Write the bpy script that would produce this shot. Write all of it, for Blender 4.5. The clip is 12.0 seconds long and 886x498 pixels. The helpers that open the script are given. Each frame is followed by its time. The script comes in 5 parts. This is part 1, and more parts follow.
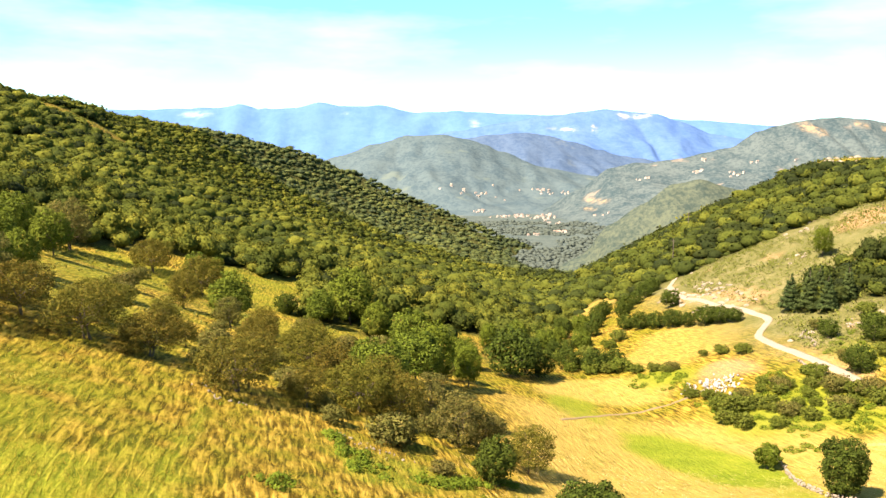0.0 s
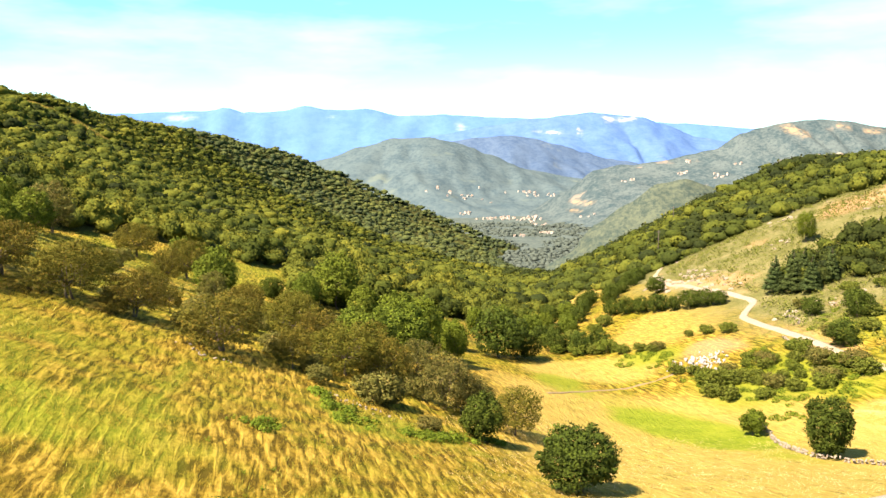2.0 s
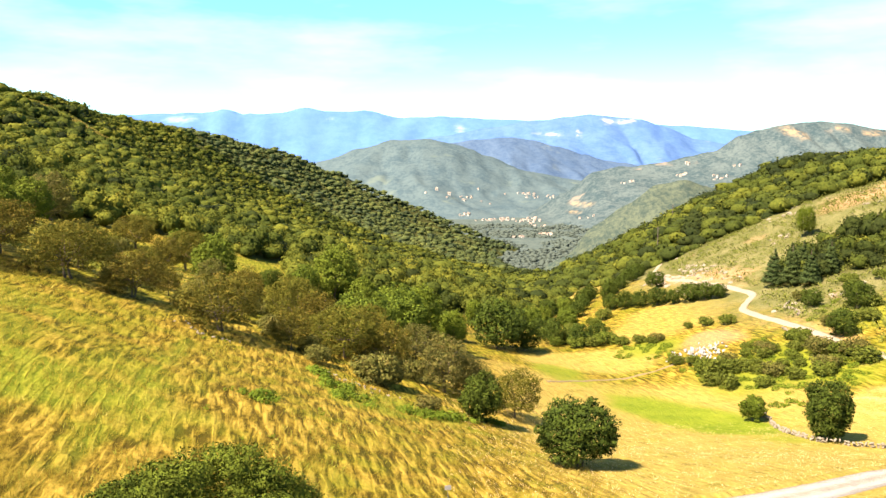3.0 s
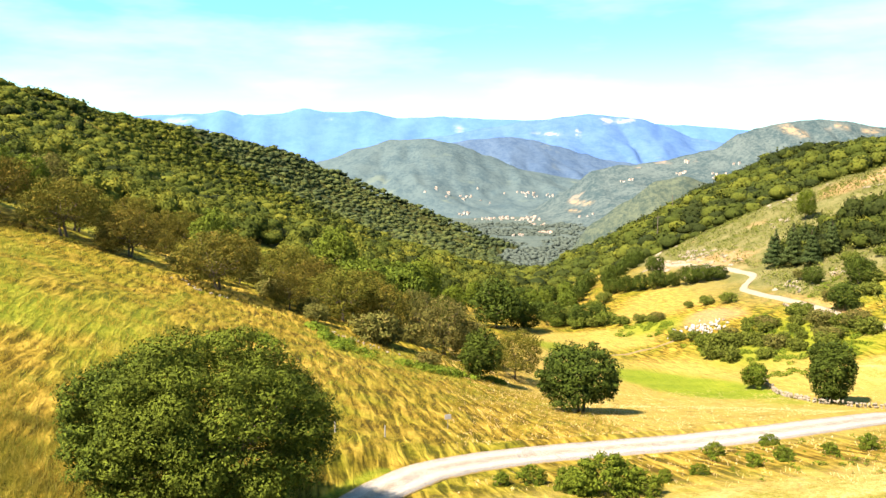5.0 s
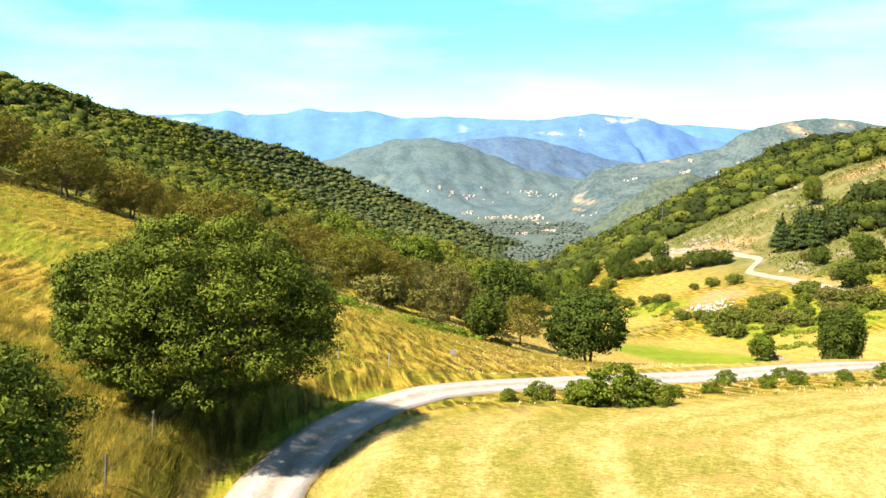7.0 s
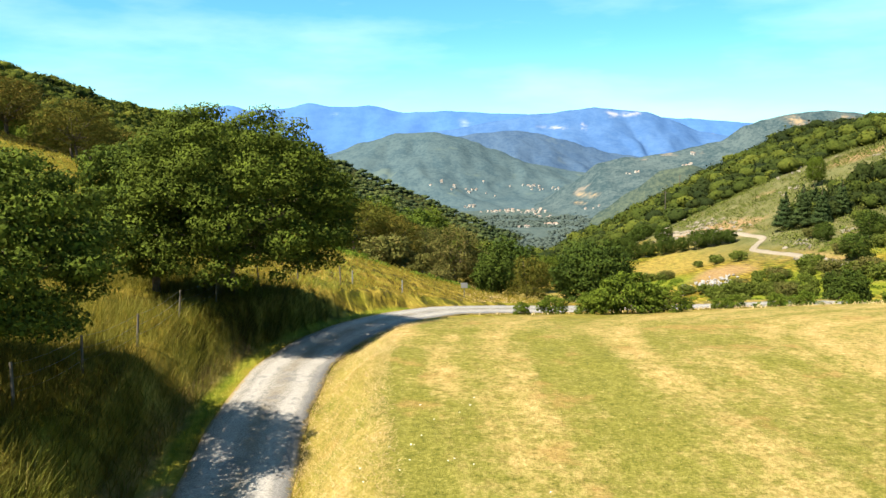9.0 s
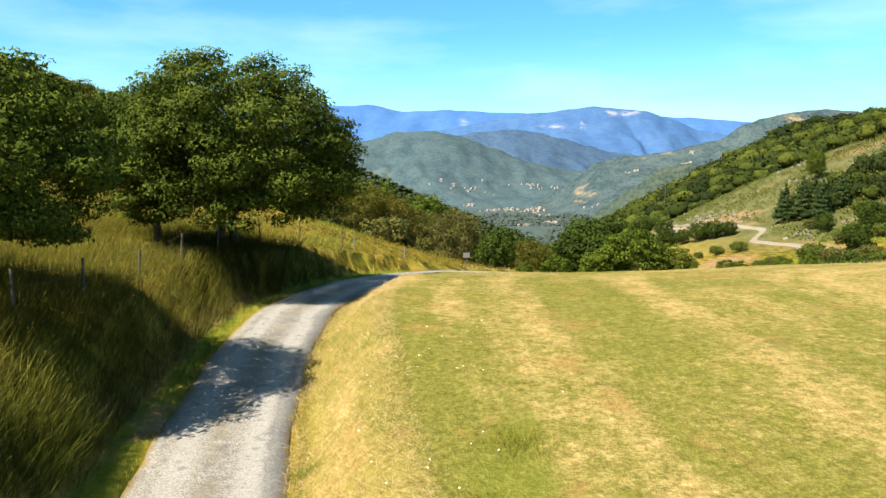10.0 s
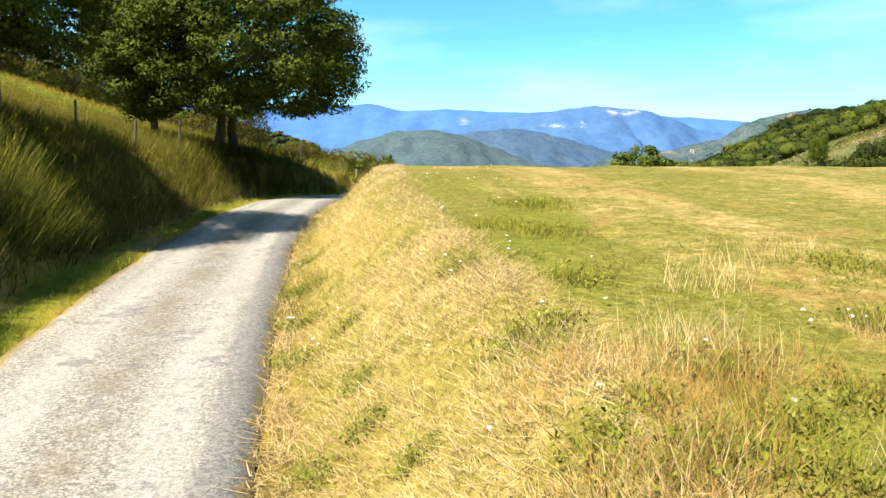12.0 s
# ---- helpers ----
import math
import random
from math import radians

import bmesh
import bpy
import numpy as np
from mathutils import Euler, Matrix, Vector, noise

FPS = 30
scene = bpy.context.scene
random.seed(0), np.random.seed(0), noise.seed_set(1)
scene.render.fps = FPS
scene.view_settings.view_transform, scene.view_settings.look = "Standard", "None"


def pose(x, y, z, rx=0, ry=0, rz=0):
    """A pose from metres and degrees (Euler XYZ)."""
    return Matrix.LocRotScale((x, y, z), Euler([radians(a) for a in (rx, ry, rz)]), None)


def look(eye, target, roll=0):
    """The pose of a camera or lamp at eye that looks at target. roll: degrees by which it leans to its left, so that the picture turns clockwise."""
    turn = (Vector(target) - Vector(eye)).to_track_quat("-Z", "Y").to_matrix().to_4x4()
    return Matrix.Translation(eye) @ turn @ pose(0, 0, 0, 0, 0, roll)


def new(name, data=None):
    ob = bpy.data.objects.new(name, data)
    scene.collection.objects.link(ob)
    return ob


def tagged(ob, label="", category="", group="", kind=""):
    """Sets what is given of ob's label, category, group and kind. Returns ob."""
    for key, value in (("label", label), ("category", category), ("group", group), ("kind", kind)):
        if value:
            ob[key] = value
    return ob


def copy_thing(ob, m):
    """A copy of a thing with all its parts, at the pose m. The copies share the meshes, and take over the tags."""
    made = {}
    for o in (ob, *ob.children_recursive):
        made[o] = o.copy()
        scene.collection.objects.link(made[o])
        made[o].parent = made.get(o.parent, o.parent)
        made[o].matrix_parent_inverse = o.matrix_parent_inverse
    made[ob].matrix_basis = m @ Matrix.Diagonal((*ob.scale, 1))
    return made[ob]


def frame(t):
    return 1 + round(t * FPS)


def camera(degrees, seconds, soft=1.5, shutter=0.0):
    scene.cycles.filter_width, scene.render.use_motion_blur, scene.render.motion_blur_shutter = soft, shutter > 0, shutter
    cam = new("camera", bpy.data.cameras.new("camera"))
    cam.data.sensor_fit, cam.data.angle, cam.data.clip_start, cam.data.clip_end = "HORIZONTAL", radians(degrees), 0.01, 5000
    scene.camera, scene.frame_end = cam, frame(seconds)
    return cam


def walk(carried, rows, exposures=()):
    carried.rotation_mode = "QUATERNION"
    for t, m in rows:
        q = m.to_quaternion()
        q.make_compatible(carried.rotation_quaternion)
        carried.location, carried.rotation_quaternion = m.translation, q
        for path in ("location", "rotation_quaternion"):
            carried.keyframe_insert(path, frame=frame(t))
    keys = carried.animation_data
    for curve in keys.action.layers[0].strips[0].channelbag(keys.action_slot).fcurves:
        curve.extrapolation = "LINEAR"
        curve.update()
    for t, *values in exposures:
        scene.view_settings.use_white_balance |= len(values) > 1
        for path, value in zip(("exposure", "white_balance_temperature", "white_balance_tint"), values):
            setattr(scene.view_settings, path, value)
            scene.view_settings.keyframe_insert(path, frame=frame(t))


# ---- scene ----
cam = camera(59.5, 12.0)
PATH = [
    (0, (0.449, 0.276, 33.294), (0.45, 2.259, 33.035), -0.1),
    (0.5, (0.535, -0.108, 31.828), (0.533, 1.875, 31.573), -0.1),
    (1, (0.561, -0.193, 30.292), (0.57, 1.791, 30.038), -0.2),
    (1.5, (0.572, -0.334, 28.826), (0.598, 1.65, 28.574), -0.1),
    (2, (0.502, -0.321, 27.237), (0.538, 1.663, 26.989), -0.2),
    (2.5, (0.467, -0.457, 25.798), (0.506, 1.528, 25.555), -0.2),
    (3, (0.479, -0.475, 24.338), (0.517, 1.51, 24.096), -0.1),
    (5, (0.504, -0.342, 18.616), (0.543, 1.643, 18.377), -0.3),
    (5.5, (0.473, -0.158, 17.326), (0.51, 1.828, 17.086), -0.3),
    (6, (0.467, -0.059, 15.967), (0.5, 1.926, 15.728), -0.3),
    (6.5, (0.42, -0.015, 14.744), (0.452, 1.971, 14.509), -0.3),
    (7, (0.36, 0.102, 13.443), (0.39, 2.087, 13.206), -0.3),
    (9, (-0.379, -1.146, 9.057), (-0.354, 0.839, 8.808), -0.5),
    (9.5, (-0.483, -1.095, 7.947), (-0.458, 0.889, 7.698), -0.5),
    (10, (-0.616, -1.085, 6.804), (-0.589, 0.899, 6.554), -0.5),
    (10.5, (-0.705, -0.974, 5.742), (-0.677, 1.01, 5.49), -0.5),
    (11, (-0.801, -0.882, 4.61), (-0.775, 1.102, 4.36), -0.5),
    (11.5, (-0.858, -0.817, 3.538), (-0.83, 1.167, 3.287), -0.4),
    (12, (-0.871, -0.706, 2.431), (-0.844, 1.278, 2.181), -0.4),
]
walk(cam, [(t, look(eye, target, roll)) for t, eye, target, roll in PATH],
     [(0, 2.52, 7500, 24.0), (3, 2.52, 7350, 21.0), (5, 2.50, 7150, 18.0), (7, 2.43, 6900, 14.5), (9, 1.92, 6450, 9.5), (10, 1.74, 6400, 9.0), (11, 1.74, 6400, 9.0), (12, 1.92, 6400, 9.0)])

# ---- sky and sun ----
SUN_DIR = Vector((-0.61, -0.44, 1.0)).normalized()
world = bpy.data.worlds.new("world")
scene.world = world
world.use_nodes = True
wn, wl = world.node_tree.nodes, world.node_tree.links
sky = wn.new("ShaderNodeTexSky")
sky.sky_type, sky.sun_disc = "NISHITA", False
sky.sun_elevation = math.asin(SUN_DIR.z)
sky.sun_rotation = math.atan2(SUN_DIR.x, SUN_DIR.y)
sky.altitude, sky.air_density, sky.dust_density, sky.ozone_density = 600, 0.9, 0.7, 3.0
# thin high cloud, drawn out sideways
coord = wn.new("ShaderNodeTexCoord")
stretch = wn.new("ShaderNodeMapping")
stretch.inputs["Scale"].default_value = (1.5, 1.5, 6.5)
stretch.inputs["Location"].default_value = (0.35, 0.2, 0.1)
wl.new(coord.outputs["Generated"], stretch.inputs["Vector"])
wisp = wn.new("ShaderNodeTexNoise")
wisp.inputs["Scale"].default_value, wisp.inputs["Detail"].default_value, wisp.inputs["Roughness"].default_value = 1.6, 6, 0.55
wl.new(stretch.outputs["Vector"], wisp.inputs["Vector"])
veil = wn.new("ShaderNodeMapRange")
veil.inputs["From Min"].default_value, veil.inputs["From Max"].default_value = 0.44, 0.8
veil.inputs["To Max"].default_value = 0.5
wl.new(wisp.outputs["Fac"], veil.inputs["Value"])
# clear summer air: a cyan cast
cyan = wn.new("ShaderNodeMix")
cyan.data_type, cyan.blend_type = "RGBA", "MULTIPLY"
cyan.inputs["Factor"].default_value = 1.0
wl.new(sky.outputs["Color"], cyan.inputs["A"])
cyan.inputs["B"].default_value = (0.53, 1.07, 1.06, 1)
cloud = wn.new("ShaderNodeMix")
cloud.data_type = "RGBA"
wl.new(veil.outputs["Result"], cloud.inputs["Factor"])
wl.new(cyan.outputs["Result"], cloud.inputs["A"])
cloud.inputs["B"].default_value = (6.6, 8.4, 9.0, 1)
# pale summer haze low over the hills
split = wn.new("ShaderNodeSeparateXYZ")
wl.new(coord.outputs["Generated"], split.inputs["Vector"])
low_air = wn.new("ShaderNodeMapRange")
low_air.interpolation_type = "SMOOTHSTEP"
low_air.inputs["From Min"].default_value, low_air.inputs["From Max"].default_value = 0.02, 0.15
low_air.inputs["To Min"].default_value, low_air.inputs["To Max"].default_value = 0.3, 0.0
wl.new(split.outputs["Z"], low_air.inputs["Value"])
haze = wn.new("ShaderNodeMix")
haze.data_type = "RGBA"
wl.new(low_air.outputs["Result"], haze.inputs["Factor"])
wl.new(cloud.outputs["Result"], haze.inputs["A"])
haze.inputs["B"].default_value = (6.0, 8.6, 9.2, 1)
wl.new(haze.outputs["Result"], wn["Background"].inputs["Color"])
wn["Background"].inputs["Strength"].default_value = 0.053

sun = new("sun", bpy.data.lights.new("sun", "SUN"))
sun.data.energy, sun.data.angle, sun.data.color = 5.0, radians(0.5), (1.0, 0.89, 0.71)
sun.matrix_world = look(SUN_DIR * 100, (0, 0, 0))

# ---- the lie of the land ----
def fade(a, b, x):
    k = np.clip((x - a) / (b - a), 0, 1)
    return k * k * (3 - 2 * k)


def lattice(i, j, seed):
    n = (i * 374761393 + j * 668265263 + seed * 1442695041) & 0x7FFFFFFF
    n = ((n ^ (n >> 13)) * 1274126177) & 0x7FFFFFFF
    return ((n ^ (n >> 16)) & 0xFFFF) / 65535.0


def rough(x, y, size, seed=0, octaves=3):
    """Value noise from -1 to 1, the largest lumps of that size in metres."""
    total, amp, norm = 0.0, 1.0, 0.0
    for o in range(octaves):
        u, v = x / size, y / size
        i, j = np.floor(u).astype(np.int64), np.floor(v).astype(np.int64)
        fu, fv = u - i, v - j
        fu, fv = fu * fu * (3 - 2 * fu), fv * fv * (3 - 2 * fv)
        a = lattice(i, j, seed + o) * (1 - fu) + lattice(i + 1, j, seed + o) * fu
        b = lattice(i, j + 1, seed + o) * (1 - fu) + lattice(i + 1, j + 1, seed + o) * fu
        total = total + amp * (2 * (a * (1 - fv) + b * fv) - 1)
        norm, amp, size = norm + amp, amp * 0.5, size * 0.5
    return total / norm


# the lane: x, y, z of its middle
LANE = [(6, -40, -2.6), (2.5, -20, -1.6), (-1.0, -6, -0.7), (-3.3, 2, -0.2), (-4.35, 8, 0.04), (-4.8, 11, 0.15), (-5.6, 17, 0.32), (-6.1, 23.6, 0.5),
        (-6.1, 29, 0.58), (-5.4, 33, 0.52), (-4.2, 36.8, 0.36), (-2.4, 41, 0.02), (0.3, 44.8, -0.42), (3.5, 47.5, -0.95), (8, 50.3, -1.6),
        (13, 52.4, -2.1), (20, 54.6, -2.5), (28, 57.6, -2.9), (34, 61, -3.6), (42, 67, -5.2), (52, 74, -7.5)]
LANE_HALF = 1.55
# the valley's bottom, station by station: y, x, z, rise of the right-hand side, width of its flat floor to the right
VALLEY = [(-80, 14, 1.0, 0.0, 0), (45, 14, -1.0, 0.0, 20), (60, 18, -3.4, 0.0, 20), (80, 25, -8.6, -0.07, 10), (100, 38, -15.2, -0.06, 6), (120, 46, -20.3, 0.07, 5), (145, 50, -24, 0.27, 5),
          (200, 40, -28.5, 0.3, 5), (270, 50, -35, 0.37, 0), (350, 62, -45, 0.43, 0), (500, 64, -64, 0.5, 0), (720, 72, -94, 0.49, 44), (900, 84, -119, 0.51, 88), (1100, 140, -143, 0.5, 170),
          (1350, 250, -190, 0.5, 200), (1700, 380, -210, 0.5, 300)]
LEFT_CREST = [(0, 60), (300, 92), (450, 80), (600, 72), (760, 74), (950, 66), (1080, 58), (1200, 44), (1280, 25), (1340, -8), (1400, -68), (1450, -150), (1490, -190), (1700, -206)]
RIGHT_CREST = [(0, 5), (110, -2), (160, 4), (220, 14), (320, 24), (500, 18), (700, 20), (850, 14), (1000, -50), (1100, -143), (1700, -206)]


def along(points, dense=1.5):
    """A smooth line through the points, as an array of places about dense metres apart."""
    p = np.array(points, float)
    d = np.concatenate([[0], np.cumsum(np.linalg.norm(np.diff(p[:, :2], axis=0), axis=1))])
    q = np.linspace(0, d[-1], max(4, int(d[-1] / dense)))
    out = np.stack([np.interp(q, d, p[:, k]) for k in range(p.shape[1])], 1)
    for _ in range(3):
        out[1:-1] = (out[:-2] + 2 * out[1:-1] + out[2:]) / 4
    return out


LANE_LINE = along(LANE)


def beside(line, x, y):
    """Signed distance to the right of a line, and its height at the nearest place."""
    x, y = np.asarray(x, float), np.asarray(y, float)
    best = np.full(x.shape, 1e9)
    side, level = np.zeros(x.shape), np.zeros(x.shape)
    for a, b in zip(line[:-1], line[1:]):
        dx, dy = b[0] - a[0], b[1] - a[1]
        k = np.clip(((x - a[0]) * dx + (y - a[1]) * dy) / (dx * dx + dy * dy), 0, 1)
        d = np.hypot(x - a[0] - k * dx, y - a[1] - k * dy)
        near = d < best
        sign = np.where(dy * (x - a[0]) - dx * (y - a[1]) >= 0, 1.0, -1.0)
        best, side = np.where(near, d, best), np.where(near, d * sign, side)
        level = np.where(near, a[2] + k * (b[2] - a[2]), level)
    return side, level


def smooth_min(a, b, r):
    k = np.clip(0.5 + 0.5 * (b - a) / r, 0, 1)
    return b * (1 - k) + a * k - r * k * (1 - k)


def valley(x, y):
    t = np.array(VALLEY, float)
    xv, zv, right, floor = (np.interp(y, t[:, 0], t[:, k]) for k in (1, 2, 3, 4))
    d = xv - x
    flat = np.interp(y, [40, 70, 100, 160, 250], [18, 12, 16, 10, 6])
    steep = np.interp(y, [45, 60, 80, 100, 150, 220, 1150, 1300, 1370, 1440], [0.27, 0.3, 0.31, 0.33, 0.25, 0.17, 0.17, 0.215, 0.27, 0.31])
    bow = np.interp(y, [100, 220], [0.0003, 0.0006])
    lift = np.maximum(d - flat, 0) + 3 * np.exp(-np.abs(d - flat) / 5)
    left = steep * lift + bow * lift * lift
    crest = np.interp(y, [p[0] for p in LEFT_CREST], [p[1] for p in LEFT_CREST])
    left = smooth_min(left, crest - zv, 18)
    dr = -d - floor
    rise = right * (np.maximum(dr, 0) + 3 * np.exp(-np.abs(dr) / 5))
    crest = np.interp(y, [p[0] for p in RIGHT_CREST], [p[1] for p in RIGHT_CREST])
    rise = np.where(right > 0.02, smooth_min(rise, np.maximum(crest - zv, 0.5), 8), rise)
    big = fade(110, 320, y)
    lumps = (rough(x, y, 70, 3, 3) * 6 + rough(x, y, 190, 5, 2) * 6) * big * fade(5, 60, np.abs(d))
    return zv + np.where(d > 0, left, rise) + lumps


def height(x, y):
    """The ground's height at x, y."""
    x, y = np.asarray(x, float), np.asarray(y, float)
    far = valley(x, y)
    side, level = beside(LANE_LINE, x, y)
    ye = y - np.clip(0.25 * (x - 8), 0, 6)
    field = np.interp(ye, [-60, -20, 0, 5, 12, 18, 25, 31, 36, 42, 50], [-1.5, 0.0, 0.85, 1.08, 1.5, 1.86, 1.95, 1.62, 1.0, 0.0, -1.4]) - 0.012 * np.clip(x, -5, 40)
    field = field + 0.05 * rough(x, y, 3.5, 11, 2)
    bank = 2.4 + np.clip(0.08 * (25 - y), 0, 0.55) + 0.22 * (-10.5 - x) + 0.003 * np.clip(-10.5 - x, 0, 40) ** 2 + 0.26 * rough(x, y, 3.2, 12, 3)
    near = np.where(side > 0, field, bank)
    land = near + (far - near) * fade(38, 58, y)
    edge = 0.25 * rough(x, y, 2.2, 14, 2)
    cut = np.where(side > 0, fade(LANE_HALF + 0.1, LANE_HALF + 2.3, side + edge), fade(LANE_HALF + 0.75, LANE_HALF + 2.8, -side + edge))
    land = level + 0.015 + (land - level - 0.015) * cut
    return land + 0.05 * rough(x, y, 1.3, 17, 2) * fade(2.0, 3.2, np.abs(side)) * (1 + 3 * fade(60, 120, y))

# ---- materials ----
class Nodes:
    """A material under construction."""

    def __init__(self, name, rough_ness=0.9, spec=0.2):
        self.m = bpy.data.materials.new(name)
        self.m.use_nodes = True
        self.t = self.m.node_tree
        self.b = self.t.nodes["Principled BSDF"]
        self.b.inputs["Roughness"].default_value = rough_ness
        self.b.inputs["Specular IOR Level"].default_value = spec
        self.co = self.t.nodes.new("ShaderNodeTexCoord").outputs["Object"]

    def add(self, kind, **values):
        n = self.t.nodes.new(kind)
        for k, v in values.items():
            n.inputs[k.replace("_", " ")].default_value = v
        return n

    def link(self, a, b):
        self.t.links.new(a, b)

    def combed(self, way, long, wide):
        """Coordinates drawn out along a direction on the plan."""
        n = self.add("ShaderNodeCombineXYZ")
        for key, axis in (("X", (way[0] / long, way[1] / long, 0)), ("Y", (way[1] / wide, -way[0] / wide, 0))):
            d = self.add("ShaderNodeVectorMath")
            d.operation = "DOT_PRODUCT"
            self.link(self.co, d.inputs[0])
            d.inputs[1].default_value = axis
            self.link(d.outputs["Value"], n.inputs[key])
        return n.outputs["Vector"]

    def noise(self, scale, detail=4, roughness=0.55, vector=None, distortion=0.0):
        n = self.add("ShaderNodeTexNoise", Scale=scale, Detail=detail, Roughness=roughness, Distortion=distortion)
        self.link(vector or self.co, n.inputs["Vector"])
        return n.outputs["Fac"]

    def span(self, value, a, b, c=0.0, d=1.0):
        n = self.add("ShaderNodeMapRange", From_Min=a, From_Max=b, To_Min=c, To_Max=d)
        n.interpolation_type = "SMOOTHSTEP"
        self.link(value, n.inputs["Value"])
        return n.outputs["Result"]

    def ramp(self, value, *stops):
        n = self.add("ShaderNodeValToRGB")
        e = n.color_ramp.elements
        while len(e) < len(stops):
            e.new(0.5)
        for el, (at, c) in zip(e, stops):
            el.position, el.color = at, (*c, 1)
        self.link(value, n.inputs["Fac"])
        return n.outputs["Color"]

    def mix(self, factor, a, b, blend="MIX"):
        n = self.add("ShaderNodeMix")
        n.data_type, n.blend_type = "RGBA", blend
        for v, key in ((factor, "Factor"), (a, "A"), (b, "B")):
            if isinstance(v, (float, int)):
                n.inputs[key].default_value = v
            elif isinstance(v, tuple):
                n.inputs[key].default_value = (*v, 1)
            else:
                self.link(v, n.inputs[key])
        return n.outputs["Result"]

    def math(self, op, a, b=0.0, c=0.0):
        n = self.add("ShaderNodeMath")
        n.operation = op
        for k, v in enumerate((a, b, c)):
            if isinstance(v, (float, int)):
                n.inputs[k].default_value = v
            else:
                self.link(v, n.inputs[k])
        return n.outputs["Value"]

    def add_split(self):
        n = self.add("ShaderNodeSeparateXYZ")
        self.link(self.co, n.inputs["Vector"])
        return n.outputs["Y"]

    def layer(self, name):
        n = self.add("ShaderNodeAttribute")
        n.attribute_name = name
        return n.outputs["Fac"]

    def island(self):
        return self.add("ShaderNodeNewGeometry").outputs["Random Per Island"]

    def one(self):
        return self.add("ShaderNodeObjectInfo").outputs["Random"]

    def paint(self, colour):
        self.link(colour, self.b.inputs["Base Color"])
        return self

    def relief(self, value, strength=0.5, distance=0.05):
        n = self.add("ShaderNodeBump", Strength=strength, Distance=distance)
        self.link(value, n.inputs["Height"])
        self.link(n.outputs["Normal"], self.b.inputs["Normal"])
        return self


def leaf_material(name, dark, light, through_light=0.35, odd=None, alt=None):
    """Leaves: two tones by leaf, a third for a few of them, some light shining through."""
    n = Nodes(name, 0.85, 0.06)
    c = n.ramp(n.island(), (0.0, dark), (0.75, light), (1.0, odd or light))
    c = n.mix(n.span(n.noise(0.55, 3), 0.35, 0.7), c, n.mix(0.5, c, dark))
    c = n.mix(n.math("MULTIPLY", n.one(), 0.75 if alt else 0.35), c, n.mix(0.6, c, alt or (light[0] * 1.25, light[1], light[2] * 0.8)))
    n.paint(c)
    thin = n.add("ShaderNodeBsdfTranslucent")
    n.link(n.mix(0.6, c, light), thin.inputs["Color"])
    both = n.add("ShaderNodeMixShader")
    both.inputs["Fac"].default_value = through_light
    n.link(n.b.outputs["BSDF"], both.inputs[1])
    n.link(thin.outputs["BSDF"], both.inputs[2])
    n.link(both.outputs["Shader"], n.t.nodes["Material Output"].inputs["Surface"])
    return n.m


